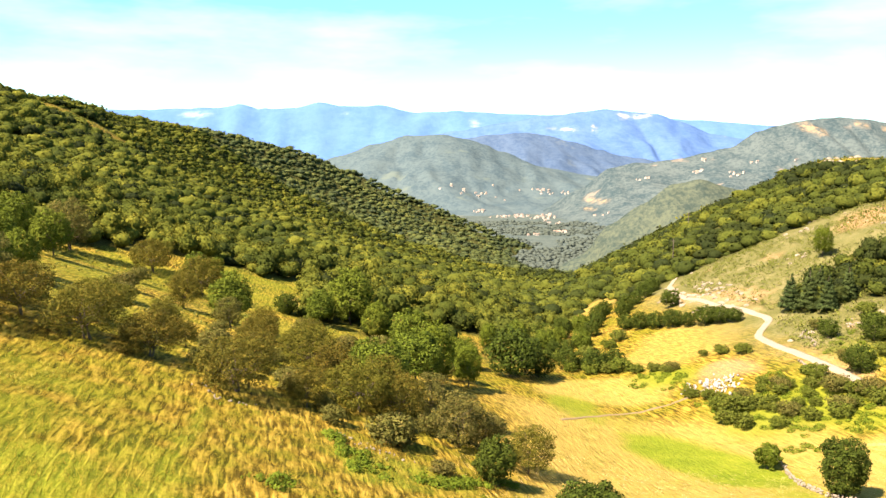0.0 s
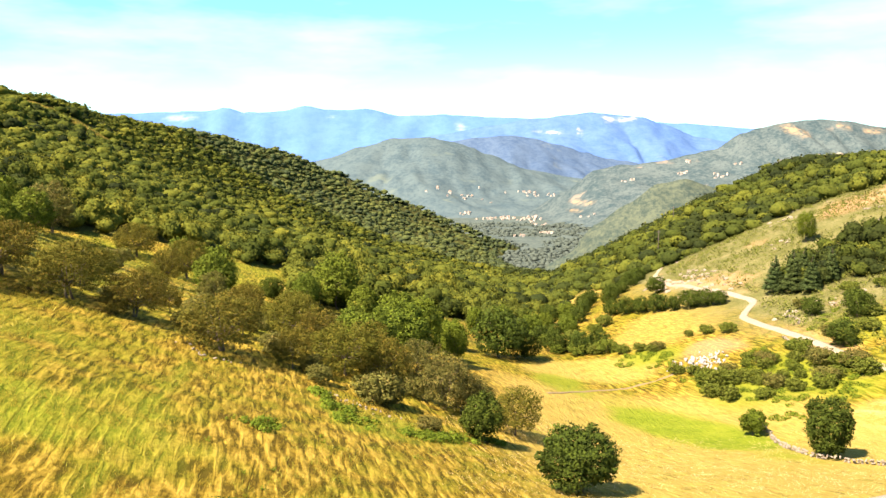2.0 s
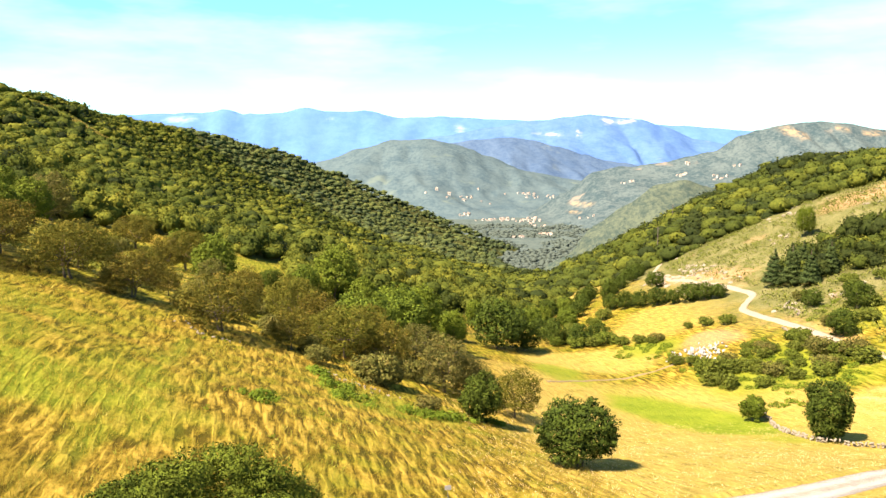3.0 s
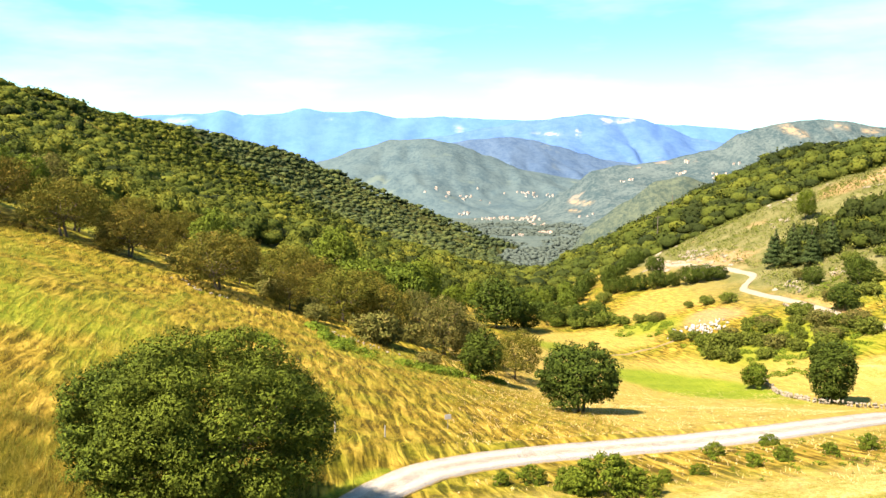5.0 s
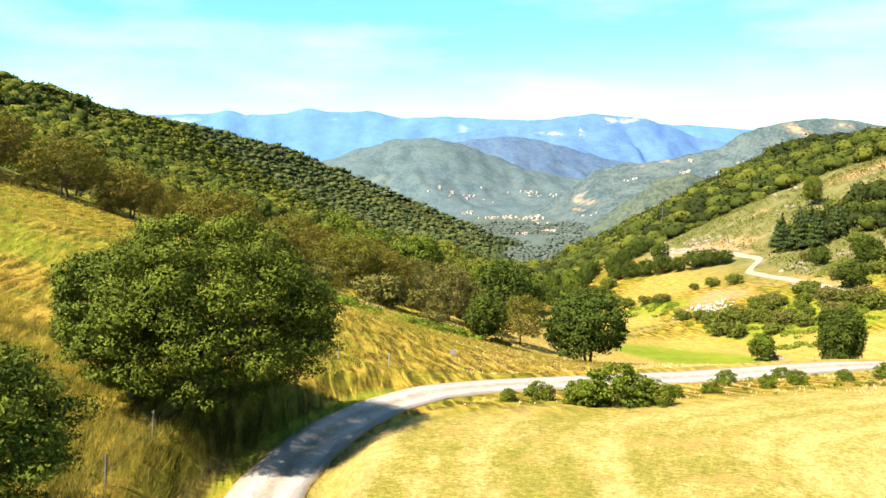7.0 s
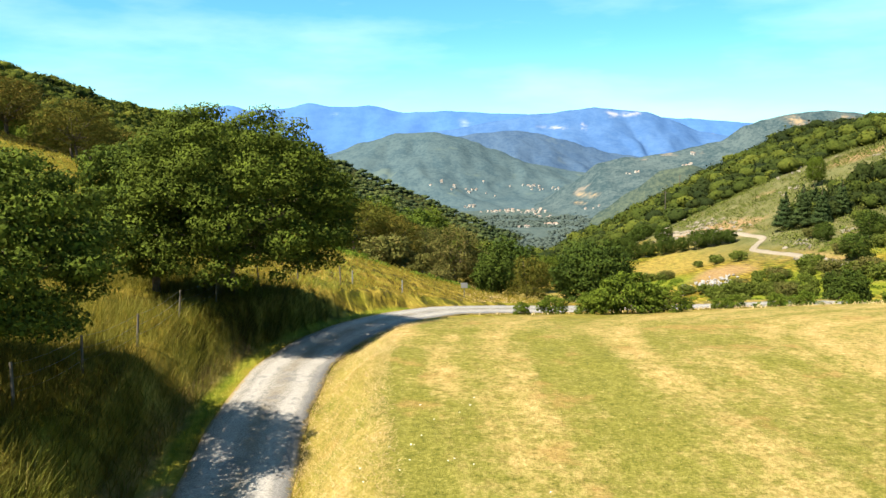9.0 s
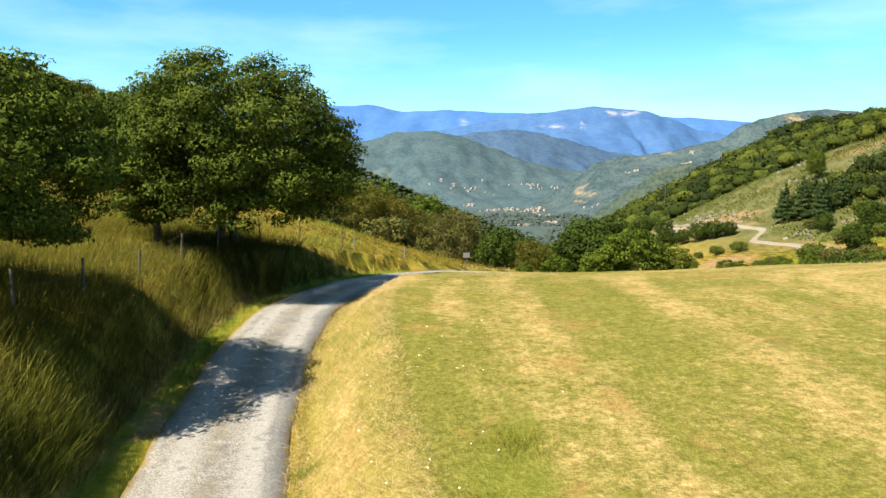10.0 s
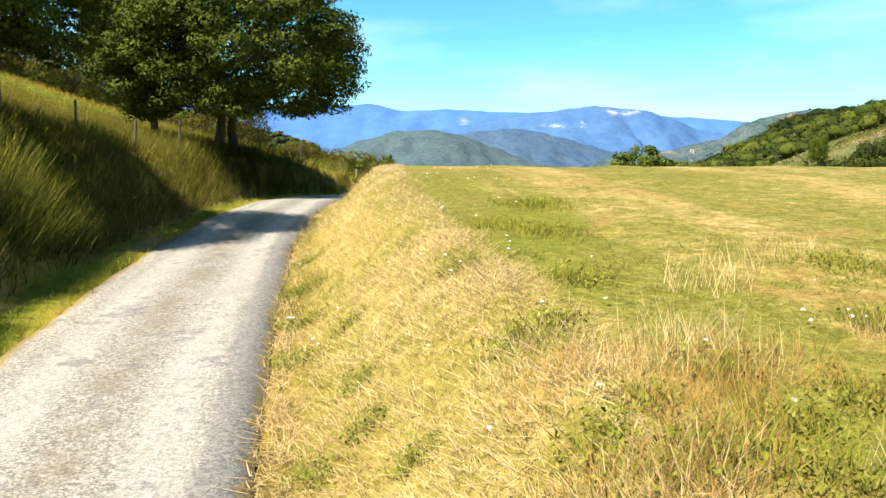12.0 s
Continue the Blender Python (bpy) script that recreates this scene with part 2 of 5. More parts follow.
def ground_material():
    n = Nodes("meadow_and_hillside", 0.95, 0.05)
    broad, patch, fine, grit = n.noise(0.035, 4), n.noise(0.22, 5, 0.6), n.noise(2.2, 5, 0.65), n.noise(13.0, 4, 0.75)
    # long wild grass, laid over in waves down the slope
    wave = n.noise(1.0, 3, 0.5, n.combed((-0.2, 0.98), 3.2, 0.6), 0.6)
    tuft = n.math("MULTIPLY_ADD", wave, 0.75, n.math("MULTIPLY", fine, 0.25))
    # ochre to straw and olive; the darkest stops paint the shade between the waves
    straw = n.ramp(tuft, (0.42, (0.046, 0.032, 0.004)), (0.49, (0.118, 0.081, 0.0105)), (0.60, (0.23, 0.163, 0.029)))
    grass = n.ramp(tuft, (0.42, (0.0285, 0.0349, 0.00239)), (0.5, (0.0742, 0.0796, 0.00519)), (0.62, (0.127, 0.123, 0.0112)))
    tint = n.math("MULTIPLY_ADD", patch, 0.55, n.math("MULTIPLY", broad, 0.45))
    c = n.mix(n.span(tint, 0.44, 0.60, 0.05, 0.8), straw, grass)
    # mown fields: loose hay in rows along the lane over green and straw stubble
    rows = n.add("ShaderNodeCombineXYZ")
    n.link(n.math("MULTIPLY", n.layer("rows"), 0.42), rows.inputs["X"])
    n.link(n.math("MULTIPLY", n.add_split(), 0.055), rows.inputs["Y"])
    lie = n.noise(1.0, 5, 0.6, rows.outputs["Vector"], 0.35)
    hay = n.math("ADD", n.math("MULTIPLY_ADD", n.layer("swath"), 0.11, n.math("MULTIPLY", lie, 0.32)), n.math("MULTIPLY_ADD", n.noise(0.9, 5, 0.7), 0.25, n.math("MULTIPLY_ADD", n.noise(3.4, 4, 0.7), 0.22, n.math("MULTIPLY", patch, 0.1))))
    crumb = n.math("MULTIPLY_ADD", grit, 0.5, n.math("MULTIPLY", n.noise(4.5, 5, 0.75), 0.5))
    stubble = n.ramp(crumb, (0.36, (0.05, 0.053, 0.0085)), (0.5, (0.112, 0.106, 0.0185)), (0.63, (0.196, 0.172, 0.044)))
    swath = n.ramp(crumb, (0.36, (0.135, 0.092, 0.028)), (0.48, (0.255, 0.18, 0.064)), (0.63, (0.43, 0.318, 0.146)))
    mown = n.mix(n.span(hay, 0.46, 0.64), stubble, swath)
    mown = n.mix(n.span(n.noise(0.5, 4, 0.6), 0.56, 0.68, 0.0, 0.6), mown, n.ramp(crumb, (0.35, (0.14, 0.0848, 0.0244)), (0.65, (0.268, 0.172, 0.061))))
    c = n.mix(n.layer("mown"), c, mown)
    pale = n.ramp(n.math("MULTIPLY_ADD", crumb, 0.6, n.math("MULTIPLY_ADD", tuft, 0.25, n.math("MULTIPLY", patch, 0.15))), (0.36, (0.1, 0.074, 0.017)), (0.48, (0.193, 0.143, 0.036)), (0.6, (0.305, 0.228, 0.078)))
    c = n.mix(n.layer("pale"), c, n.mix(n.span(n.math("MULTIPLY_ADD", fine, 0.5, n.math("MULTIPLY", patch, 0.5)), 0.47, 0.61, 0.08, 0.62), pale, grass))
    c = n.mix(n.layer("lush"), c, n.ramp(n.math("MULTIPLY_ADD", fine, 0.6, n.math("MULTIPLY", patch, 0.4)), (0.3, (0.042, 0.0696, 0.00455)), (0.5, (0.0896, 0.118, 0.0091)), (0.7, (0.147, 0.155, 0.0182))))
    c = n.mix(n.layer("bare"), c, n.ramp(n.math("MULTIPLY_ADD", fine, 0.5, n.math("MULTIPLY", n.noise(0.12, 5, 0.7), 0.5)), (0.34, (0.038, 0.0434, 0.0121)), (0.5, (0.0793, 0.0807, 0.0287)), (0.66, (0.138, 0.123, 0.0643))))
    c = n.mix(n.layer("earth"), c, n.ramp(fine, (0.3, (0.147, 0.0805, 0.0364)), (0.5, (0.21, 0.13, 0.0665)), (0.7, (0.252, 0.189, 0.119))))
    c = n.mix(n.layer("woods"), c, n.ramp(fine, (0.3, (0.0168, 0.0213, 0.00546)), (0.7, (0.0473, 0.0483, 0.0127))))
    n.paint(c)
    lumps = n.math("MULTIPLY_ADD", tuft, n.span(n.layer("mown"), 0.0, 1.0, 1.0, 0.12), n.math("MULTIPLY", grit, 0.12))
    n.relief(lumps, 0.9, 0.5)
    return n.m


def lane_material():
    n = Nodes("worn_asphalt", 0.9, 0.15)
    across = n.layer("across")
    speck, coarse, blot = n.noise(42.0, 2, 0.8), n.noise(20.0, 4, 0.8), n.noise(0.8, 5, 0.65)
    grit = n.math("MULTIPLY_ADD", speck, 0.45, n.math("MULTIPLY", coarse, 0.55))
    c = n.ramp(grit, (0.41, (0.08, 0.073, 0.064)), (0.5, (0.155, 0.145, 0.128)), (0.58, (0.27, 0.256, 0.232)))
    # wheel tracks are worn pale, the crown is browner, with tar patches
    wander = n.math("MULTIPLY_ADD", n.noise(0.35, 2), 0.3, n.math("SUBTRACT", across, 0.15))
    track = n.span(n.math("ABSOLUTE", n.math("SUBTRACT", n.math("ABSOLUTE", wander), 0.48)), 0.08, 0.26, 1.0, 0.0)
    c = n.mix(n.math("MULTIPLY", track, n.span(blot, 0.3, 0.6, 0.3, 0.75)), c, n.ramp(grit, (0.36, (0.16, 0.151, 0.137)), (0.59, (0.281, 0.272, 0.256))))
    crown = n.span(n.math("ABSOLUTE", wander), 0.05, 0.24, 1.0, 0.0)
    c = n.mix(n.math("MULTIPLY", crown, n.span(n.noise(1.3, 5, 0.7), 0.40, 0.58, 0.0, 0.8)), c, n.ramp(grit, (0.4, (0.075, 0.064, 0.05)), (0.59, (0.165, 0.142, 0.108))))
    c = n.mix(n.span(n.math("MULTIPLY_ADD", blot, 0.5, n.math("MULTIPLY", n.noise(4.0, 4, 0.7), 0.5)), 0.52, 0.60, 0.0, 0.75), c, n.ramp(grit, (0.4, (0.063, 0.0613, 0.0622)), (0.59, (0.134, 0.13, 0.126))))
    rim = n.math("MULTIPLY_ADD", n.noise(0.7, 4), 0.3, across)
    c = n.mix(n.span(rim, 0.80, 0.90, 0.0, 0.65), c, n.ramp(grit, (0.4, (0.0714, 0.0697, 0.0714)), (0.59, (0.138, 0.136, 0.136))))
    edge = n.math("MULTIPLY_ADD", n.noise(3.0, 4), 0.3, n.math("ABSOLUTE", across))
    c = n.mix(n.span(edge, 1.06, 1.14), c, (0.16, 0.121, 0.0546))
    n.paint(c)
    n.relief(n.math("MULTIPLY_ADD", speck, 0.6, n.math("MULTIPLY_ADD", coarse, 0.6, n.noise(5.0, 4))), 0.6, 0.02)
    return n.m


def speckled(name, scale, *stops, rough_ness=0.9, bump=0.4, deep=0.03):
    n = Nodes(name, rough_ness)
    f = n.math("MULTIPLY_ADD", n.noise(scale, 5, 0.65), 0.65, n.math("MULTIPLY", n.noise(scale * 0.12, 3), 0.35))
    c = n.ramp(f, *stops)
    c = n.mix(n.math("MULTIPLY", n.one(), 0.3), c, n.mix(0.5, c, stops[0][1]))
    return n.paint(c).relief(f, bump, deep).m


GROUND = ground_material()
ASPHALT = lane_material()
GRAVEL = speckled("pale_gravel", 3.0, (0.3, (0.135, 0.11, 0.078)), (0.55, (0.188, 0.162, 0.122)), (0.8, (0.23, 0.206, 0.168)))
EARTH = speckled("trodden_earth", 3.0, (0.3, (0.101, 0.0714, 0.0378)), (0.6, (0.151, 0.118, 0.0672)), (0.85, (0.185, 0.151, 0.0966)))
BARK = speckled("bark", 9.0, (0.3, (0.0315, 0.0245, 0.0175)), (0.6, (0.084, 0.0665, 0.049)), (0.85, (0.14, 0.119, 0.091)), bump=0.9)
WOOD = speckled("grey_wood", 14.0, (0.3, (0.049, 0.042, 0.035)), (0.7, (0.105, 0.091, 0.0735)))
STONE = speckled("field_stone", 4.0, (0.3, (0.105, 0.091, 0.07)), (0.55, (0.175, 0.154, 0.122)), (0.8, (0.238, 0.217, 0.182)))
RUBBLE = speckled("white_rubble", 3.0, (0.3, (0.17, 0.168, 0.165)), (0.6, (0.29, 0.287, 0.282)), (0.85, (0.36, 0.358, 0.355)))
PLASTER = speckled("pale_plaster", 0.4, (0.3, (0.27, 0.25, 0.22)), (0.6, (0.33, 0.315, 0.29)), (0.85, (0.37, 0.36, 0.34)))
TILES = speckled("clay_tiles", 0.9, (0.3, (0.189, 0.133, 0.105)), (0.6, (0.252, 0.196, 0.161)), (0.85, (0.308, 0.259, 0.224)))
DARK = speckled("window_dark", 2.0, (0.3, (0.021, 0.0245, 0.028)), (0.7, (0.042, 0.0455, 0.049)), rough_ness=0.3)
STEEL = speckled("galvanised_steel", 20.0, (0.3, (0.0735, 0.0756, 0.0777)), (0.7, (0.115, 0.118, 0.12)), rough_ness=0.45, bump=0.05)
SIGNWHITE = speckled("sign_grey", 8.0, (0.3, (0.15, 0.15, 0.145)), (0.7, (0.2, 0.2, 0.195)), rough_ness=0.5, bump=0.02)

OAK_LEAF = leaf_material("broad_leaf", (0.0125, 0.0225, 0.0035), (0.066, 0.092, 0.0105), 0.1)
DEEP_LEAF = leaf_material("deep_leaf", (0.0117, 0.0222, 0.00428), (0.047, 0.071, 0.0098), 0.22)
GREEN_LEAF = leaf_material("green_leaf", (0.016, 0.03, 0.0042), (0.088, 0.124, 0.0145), 0.2)
FRESH_LEAF = leaf_material("fresh_leaf", (0.024, 0.042, 0.005), (0.088, 0.122, 0.0125), 0.25)
RUST_LEAF = leaf_material("dry_leaf", (0.026, 0.027, 0.0046), (0.102, 0.088, 0.0138), 0.22, (0.135, 0.08, 0.016), (0.066, 0.083, 0.0102))
GREY_LEAF = leaf_material("grey_green_leaf", (0.0356, 0.0382, 0.00968), (0.115, 0.108, 0.028), 0.25, (0.138, 0.0985, 0.0334), (0.0745, 0.0873, 0.0188))
PINE_LEAF = leaf_material("pine_needle", (0.0157, 0.0295, 0.0101), (0.0412, 0.0629, 0.0185), 0.1)
WOODS_LEAF = leaf_material("woods_leaf", (0.0392, 0.0573, 0.0084), (0.122, 0.153, 0.0202), 0.22, (0.235, 0.231, 0.0378))
SCRUB_LEAF = leaf_material("scrub_leaf", (0.0375, 0.0549, 0.0107), (0.1, 0.12, 0.025), 0.2, (0.15, 0.15, 0.0428))
THICKET_LEAF = leaf_material("thicket_leaf", (0.024, 0.04, 0.005), (0.08, 0.11, 0.013), 0.25, (0.11, 0.122, 0.02), (0.095, 0.105, 0.022))
FERN_LEAF = leaf_material("fern", (0.0343, 0.0647, 0.00672), (0.108, 0.153, 0.0151), 0.3)
HAY_LEAF = leaf_material("dry_grass", (0.268, 0.2, 0.0968), (0.495, 0.395, 0.225), 0.22, (0.196, 0.19, 0.0517))
MEADOW_LEAF = leaf_material("meadow_grass_blade", (0.088, 0.068, 0.009), (0.22, 0.174, 0.027), 0.5, (0.116, 0.131, 0.013))
GRASS_LEAF = leaf_material("green_grass", (0.07, 0.09, 0.0115), (0.19, 0.2, 0.03), 0.25, (0.31, 0.25, 0.08))
# grass colour darkened to deepen the shade on the high bank
SHADED_BANK_LEAF = leaf_material("shaded_bank_blade", (0.04, 0.048, 0.006), (0.135, 0.132, 0.022), 0.3, (0.18, 0.15, 0.045))
RUSTY_GRASS = leaf_material("brown_grass_blade", (0.143, 0.0901, 0.0259), (0.386, 0.259, 0.0864), 0.4, (0.2, 0.177, 0.036))
PETAL = speckled("white_petal", 20.0, (0.3, (0.62, 0.62, 0.58)), (0.7, (0.78, 0.78, 0.76)), bump=0.0)


# ---- building ----
def mesh_object(name, verts, faces, mat, parent=None, label=""):
    me = bpy.data.meshes.new(name)
    me.from_pydata([tuple(v) for v in verts], [], faces)
    me.materials.append(mat)
    ob = new(name, me)
    if parent:
        ob.parent = parent
    if label:
        tagged(ob, label)
    return ob


def quads_object(name, verts, mat, parent=None, tones=None, normals=None):
    """One mesh of loose four-cornered leaves or blades; verts: n x 4 x 3."""
    n = len(verts)
    me = bpy.data.meshes.new(name)
    me.vertices.add(n * 4), me.loops.add(n * 4), me.polygons.add(n)
    me.vertices.foreach_set("co", np.ascontiguousarray(verts, np.float32).ravel())
    me.loops.foreach_set("vertex_index", np.arange(n * 4, dtype=np.int32))
    me.polygons.foreach_set("loop_start", np.arange(0, n * 4, 4, dtype=np.int32))
    if tones is not None:
        me.attributes.new("tone", "FLOAT", "POINT").data.foreach_set("value", np.repeat(tones, 4).astype(np.float32))
    me.materials.append(mat)
    me.update(calc_edges=True)
    if normals is not None:
        # leaves are shaded by the way their spray faces
        me.attributes.new("custom_normal", "FLOAT_VECTOR", "POINT").data.foreach_set("vector", np.repeat(normals, 4, axis=0).astype(np.float32).ravel())
    ob = new(name, me)
    if parent:
        ob.parent = parent
    return ob


def part(name, bm, mat, parent=None, label=""):
    me = bpy.data.meshes.new(name)
    bm.to_mesh(me)
    bm.free()
    me.materials.append(mat)
    ob = new(name, me)
    if parent:
        ob.parent = parent
    if label:
        tagged(ob, label)
    return ob


def at(x, y, sink=0.0):
    return float(height(x, y)) - sink


# ---- ground ----
def spaced(stops):
    """Grid lines: (from, spacing) pairs, the spacing growing evenly between them."""
    p, out = [s[0] for s in stops], [stops[0][0]]
    while out[-1] < p[-1]:
        out.append(out[-1] + float(np.interp(out[-1], p, [s[1] for s in stops])))
    return np.array(out)


def blob(x, y, cx, cy, rx, ry, turn=0.0, soft=0.35, ragged=0.3, seed=0):
    """A patch on the plan with a ragged edge, 0 to 1."""
    c, s = math.cos(radians(turn)), math.sin(radians(turn))
    u, v = ((x - cx) * c + (y - cy) * s) / rx, (-(x - cx) * s + (y - cy) * c) / ry
    d = np.hypot(u, v) + ragged * rough(x, y, min(rx, ry) * 0.8, 40 + seed, 3)
    return 1 - fade(1 - soft, 1 + soft * 0.3, d)


def wooded(x, y):
    """How wooded the land is, 0 to 1."""
    t = np.array(VALLEY, float)
    xv = np.interp(y, t[:, 0], t[:, 1])
    n = rough(x, y, 45, 60, 3)
    left = fade(-6, 8, y - np.interp(x, [-140, -118, -90, -60, -20, 10, 60], [205, 214, 248, 262, 308, 330, 330]) + 10 * n) * (x < xv + 10)
    bottom = fade(208, 226, y + 10 * n) * fade(10, 0, np.abs(x + 4) - 36 - 30 * fade(270, 330, y)) * (1 - 0.8 * fade(0.05, 0.35, rough(x, y, 26, 61, 2)) * fade(420, 330, y))
    right = fade(335, 350, y + 0.2 * (x - 100) + 12 * n) * (x > 0)
    slope = blob(x, y, 132, 228, 27, 24, 25, 0.3, 0.25, 3)
    w = np.maximum.reduce([left, bottom, right, slope, fade(900, 1000, y)])
    ridge = fade(520, 600, y) * fade(190, 240, x) * fade(-30, -5, height(x, y))
    open_ = np.maximum.reduce([blob(x, y, 62, 330, 14, 26, 0, seed=5), blob(x, y, -42, 236, 7, 11, 0, seed=6), blob(x, y, 40, 356, 9, 12, 0, seed=51), blob(x, y, 74, 362, 12, 18, 0, seed=52), blob(x, y, 250, 620, 60, 50, 0, 0.6, 0.6, seed=7),
                               blob(x, y, 330, 700, 110, 60, 0, 0.6, 0.6, seed=8), blob(x, y, -330, 620, 70, 60, 0, 0.7, 0.7, seed=9)])
    return w * (1 - 0.9 * open_) * (1 - 0.85 * ridge)


xs = np.concatenate([-spaced([(12, 0.33), (25, 0.9), (60, 1.5), (200, 6), (500, 16), (3400, 150)])[::-1], np.arange(-11.7, 12, 0.3), spaced([(12, 0.33), (25, 0.9), (60, 1.6), (140, 2.8), (220, 6), (500, 14), (3400, 150)])])
ys = np.concatenate([[-300, -150, -80, -50, -35, -25], np.arange(-18, 0, 1.0), spaced([(0, 0.3), (30, 0.36), (55, 0.7), (100, 1.3), (200, 2.8), (400, 7), (800, 16), (1600, 70), (4900, 400)])])
gx, gy = np.meshgrid(xs, ys)
gz = height(gx, gy)
gz = gz - 0.06 * (1 - fade(LANE_HALF + 0.02, LANE_HALF + 0.3, np.abs(beside(LANE_LINE, gx, gy)[0])))
me = bpy.data.meshes.new("ground")
nx, ny = len(xs), len(ys)
me.vertices.add(nx * ny)
me.vertices.foreach_set("co", np.stack([gx, gy, gz], 2).astype(np.float32).ravel())
i = (np.arange(ny - 1)[:, None] * nx + np.arange(nx - 1)[None, :]).ravel()
me.loops.add(len(i) * 4), me.polygons.add(len(i))
me.loops.foreach_set("vertex_index", np.stack([i, i + 1, i + nx + 1, i + nx], 1).astype(np.int32).ravel())
me.polygons.foreach_set("loop_start", np.arange(0, len(i) * 4, 4, dtype=np.int32))
me.polygons.foreach_set("use_smooth", np.ones(len(i), bool))
me.update(calc_edges=True)
side, _ = beside(LANE_LINE, gx, gy)
mown = fade(1.5, 2.3, side + 0.3 * rough(gx, gy, 3, 21)) * (1 - fade(33, 41, gy - 0.25 * gx)) * (gy > -60)
mown = np.maximum(mown, blob(gx, gy, 82, 119, 22, 15, 20, 0.15, 0.12, 1))
pale = 0.9 * fade(7, 20, gx + 4 * rough(gx, gy, 12, 31)) * fade(50, 60, gy) * (1 - fade(150, 166, gy + 0.2 * gx - 10)) * (1 - fade(66, 80, gx)) + 0.9 * blob(gx, gy, 40, 186, 18, 16, 0, 0.3, 0.25, 4)
pale = np.maximum(pale, 0.45 * fade(1.55, 1.9, side) * (1 - fade(3.2, 4.4, side)) * fade(-0.5, 0.2, rough(gx, gy, 1.3, 37, 3)) * (gy < 34))
pale = np.maximum.reduce([pale, 0.65 * blob(gx, gy, 71, 222, 17, 28, -30, 0.3, 0.2, 2), 0.8 * blob(gx, gy, -42, 236, 7, 11, 0, seed=6), 0.8 * blob(gx, gy, 40, 356, 9, 12, 0, seed=51), 0.8 * blob(gx, gy, 74, 362, 12, 18, 0, seed=52)])
lush = np.maximum.reduce([0.3 * blob(gx, gy, 0.6, 10.5, 0.8, 4.5, -6, 0.6, 0.5, 34), 0.6 * blob(gx, gy, -0.1, 5.1, 0.5, 0.5, 0, 0.6, 0.5, 35), 0.5 * blob(gx, gy, 0.7, 3.2, 0.8, 0.6, 0, 0.6, 0.6, 36), blob(gx, gy, 46, 131, 10, 27, 18, 0.3, 0.3, 10), 0.8 * blob(gx, gy, 30, 168, 7, 13, 0, 0.4, 0.4, 11), 0.8 * blob(gx, gy, 73, 155, 22, 22, -20, 0.4, 0.5, 12),
                          0.6 * blob(gx, gy, 96, 172, 14, 14, 0, 0.5, 0.5, 13), 0.7 * blob(gx, gy, -8, 86, 9, 5, -35, 0.5, 0.6, 14), 0.6 * blob(gx, gy, 0, 89, 8, 4, -20, 0.5, 0.6, 15),
                          0.6 * blob(gx, gy, -31, 60, 9, 7, 30, 0.7, 0.9, 16), 0.55 * blob(gx, gy, -22, 59, 7, 5, 20, 0.7, 0.9, 56), 0.4 * blob(gx, gy, -45, 80, 8, 6, 20, 0.7, 0.9, 57), 0.35 * blob(gx, gy, -44, 66, 10, 8, 30, 0.6, 0.9, 17), 0.42 * fade(104, 118, gy + 6 * rough(gx, gy, 20, 38, 2)) * (1 - fade(262, 290, gy)) * fade(0, -24, gx - 0.06 * gy + 6 * rough(gx, gy, 18, 39, 2)) * fade(-0.5, 0.3, rough(gx, gy, 15, 18, 3)), 0.8 * blob(gx, gy, 58, 192, 9, 9, 0, 0.4, 0.5, 19),
                          0.7 * (1 - fade(0.1, 0.75, np.abs(side + LANE_HALF + 0.55) + 0.3 * rough(gx, gy, 1.2, 22))) * (gy < 45)])
trail = np.abs(beside(along([(-28.2, 91, 0), (-26.6, 83, 0), (-24.6, 68, 0), (-23.2, 56, 0), (-22.6, 46, 0)], 1.5), gx, gy)[0])
lush = np.maximum(lush, 0.5 * (1 - fade(0.2, 1.3, trail)) * fade(44, 50, gy) * (1 - fade(86, 91, gy)))
bare = np.maximum.reduce([fade(84, 92, gx + 6 * rough(gx, gy, 25, 23)) * fade(170, 190, gy) * (1 - fade(345, 365, gy)), 0.7 * fade(70, 90, gx) * fade(178, 200, gy + gx * 0.1) * (1 - fade(300, 340, gy))])
earth = np.maximum.reduce([0.85 * blob(gx, gy, -7.45, 17.2, 0.4, 1.5, 5, 0.5, 0.4, 58), 0.95 * blob(gx, gy, 172, 300, 25, 24, 40, 0.5, 0.6, 25), 0.8 * blob(gx, gy, 96, 262, 7, 30, 10, 0.5, 0.6, 26), 0.7 * blob(gx, gy, 70, 186, 8, 9, 0, 0.5, 0.6, 27),
                           0.6 * blob(gx, gy, 88, 168, 5, 20, 0, 0.5, 0.7, 28), 0.5 * fade(0.45, 0.65, rough(gx, gy, 14, 29, 3)) * bare,
                           0.4 * (1 - fade(0.0, 0.45, np.abs(-side - LANE_HALF - 1.15 + 0.35 * rough(gx, gy, 1.5, 30)))) * (gy < 32) * (gy > 3)])
# swaths of raked hay and green strips, side by side out from the lane
out = side + 0.6 * rough(gx, gy, 6, 41, 3)
swath = np.interp(out, [1.5, 2.2, 3.2, 4.1, 4.5, 5.4, 5.9, 7.0, 7.8, 8.3, 8.9, 10.6, 11.4, 12.6, 13.3, 14.2, 15.2, 16.4, 17.4, 18.4, 19.6, 20.6, 22, 23.5, 25, 27, 30],
                  [0.5, 0.8, 0.8, 0.75, 0.15, 0.05, 0.55, 0.8, 0.75, 0.9, 0.3, 0.2, 0.45, 0.75, 0.8, 0.35, 0.4, 0.8, 0.45, 0.75, 0.4, 0.8, 0.6, 0.8, 0.5, 0.85, 0.6])
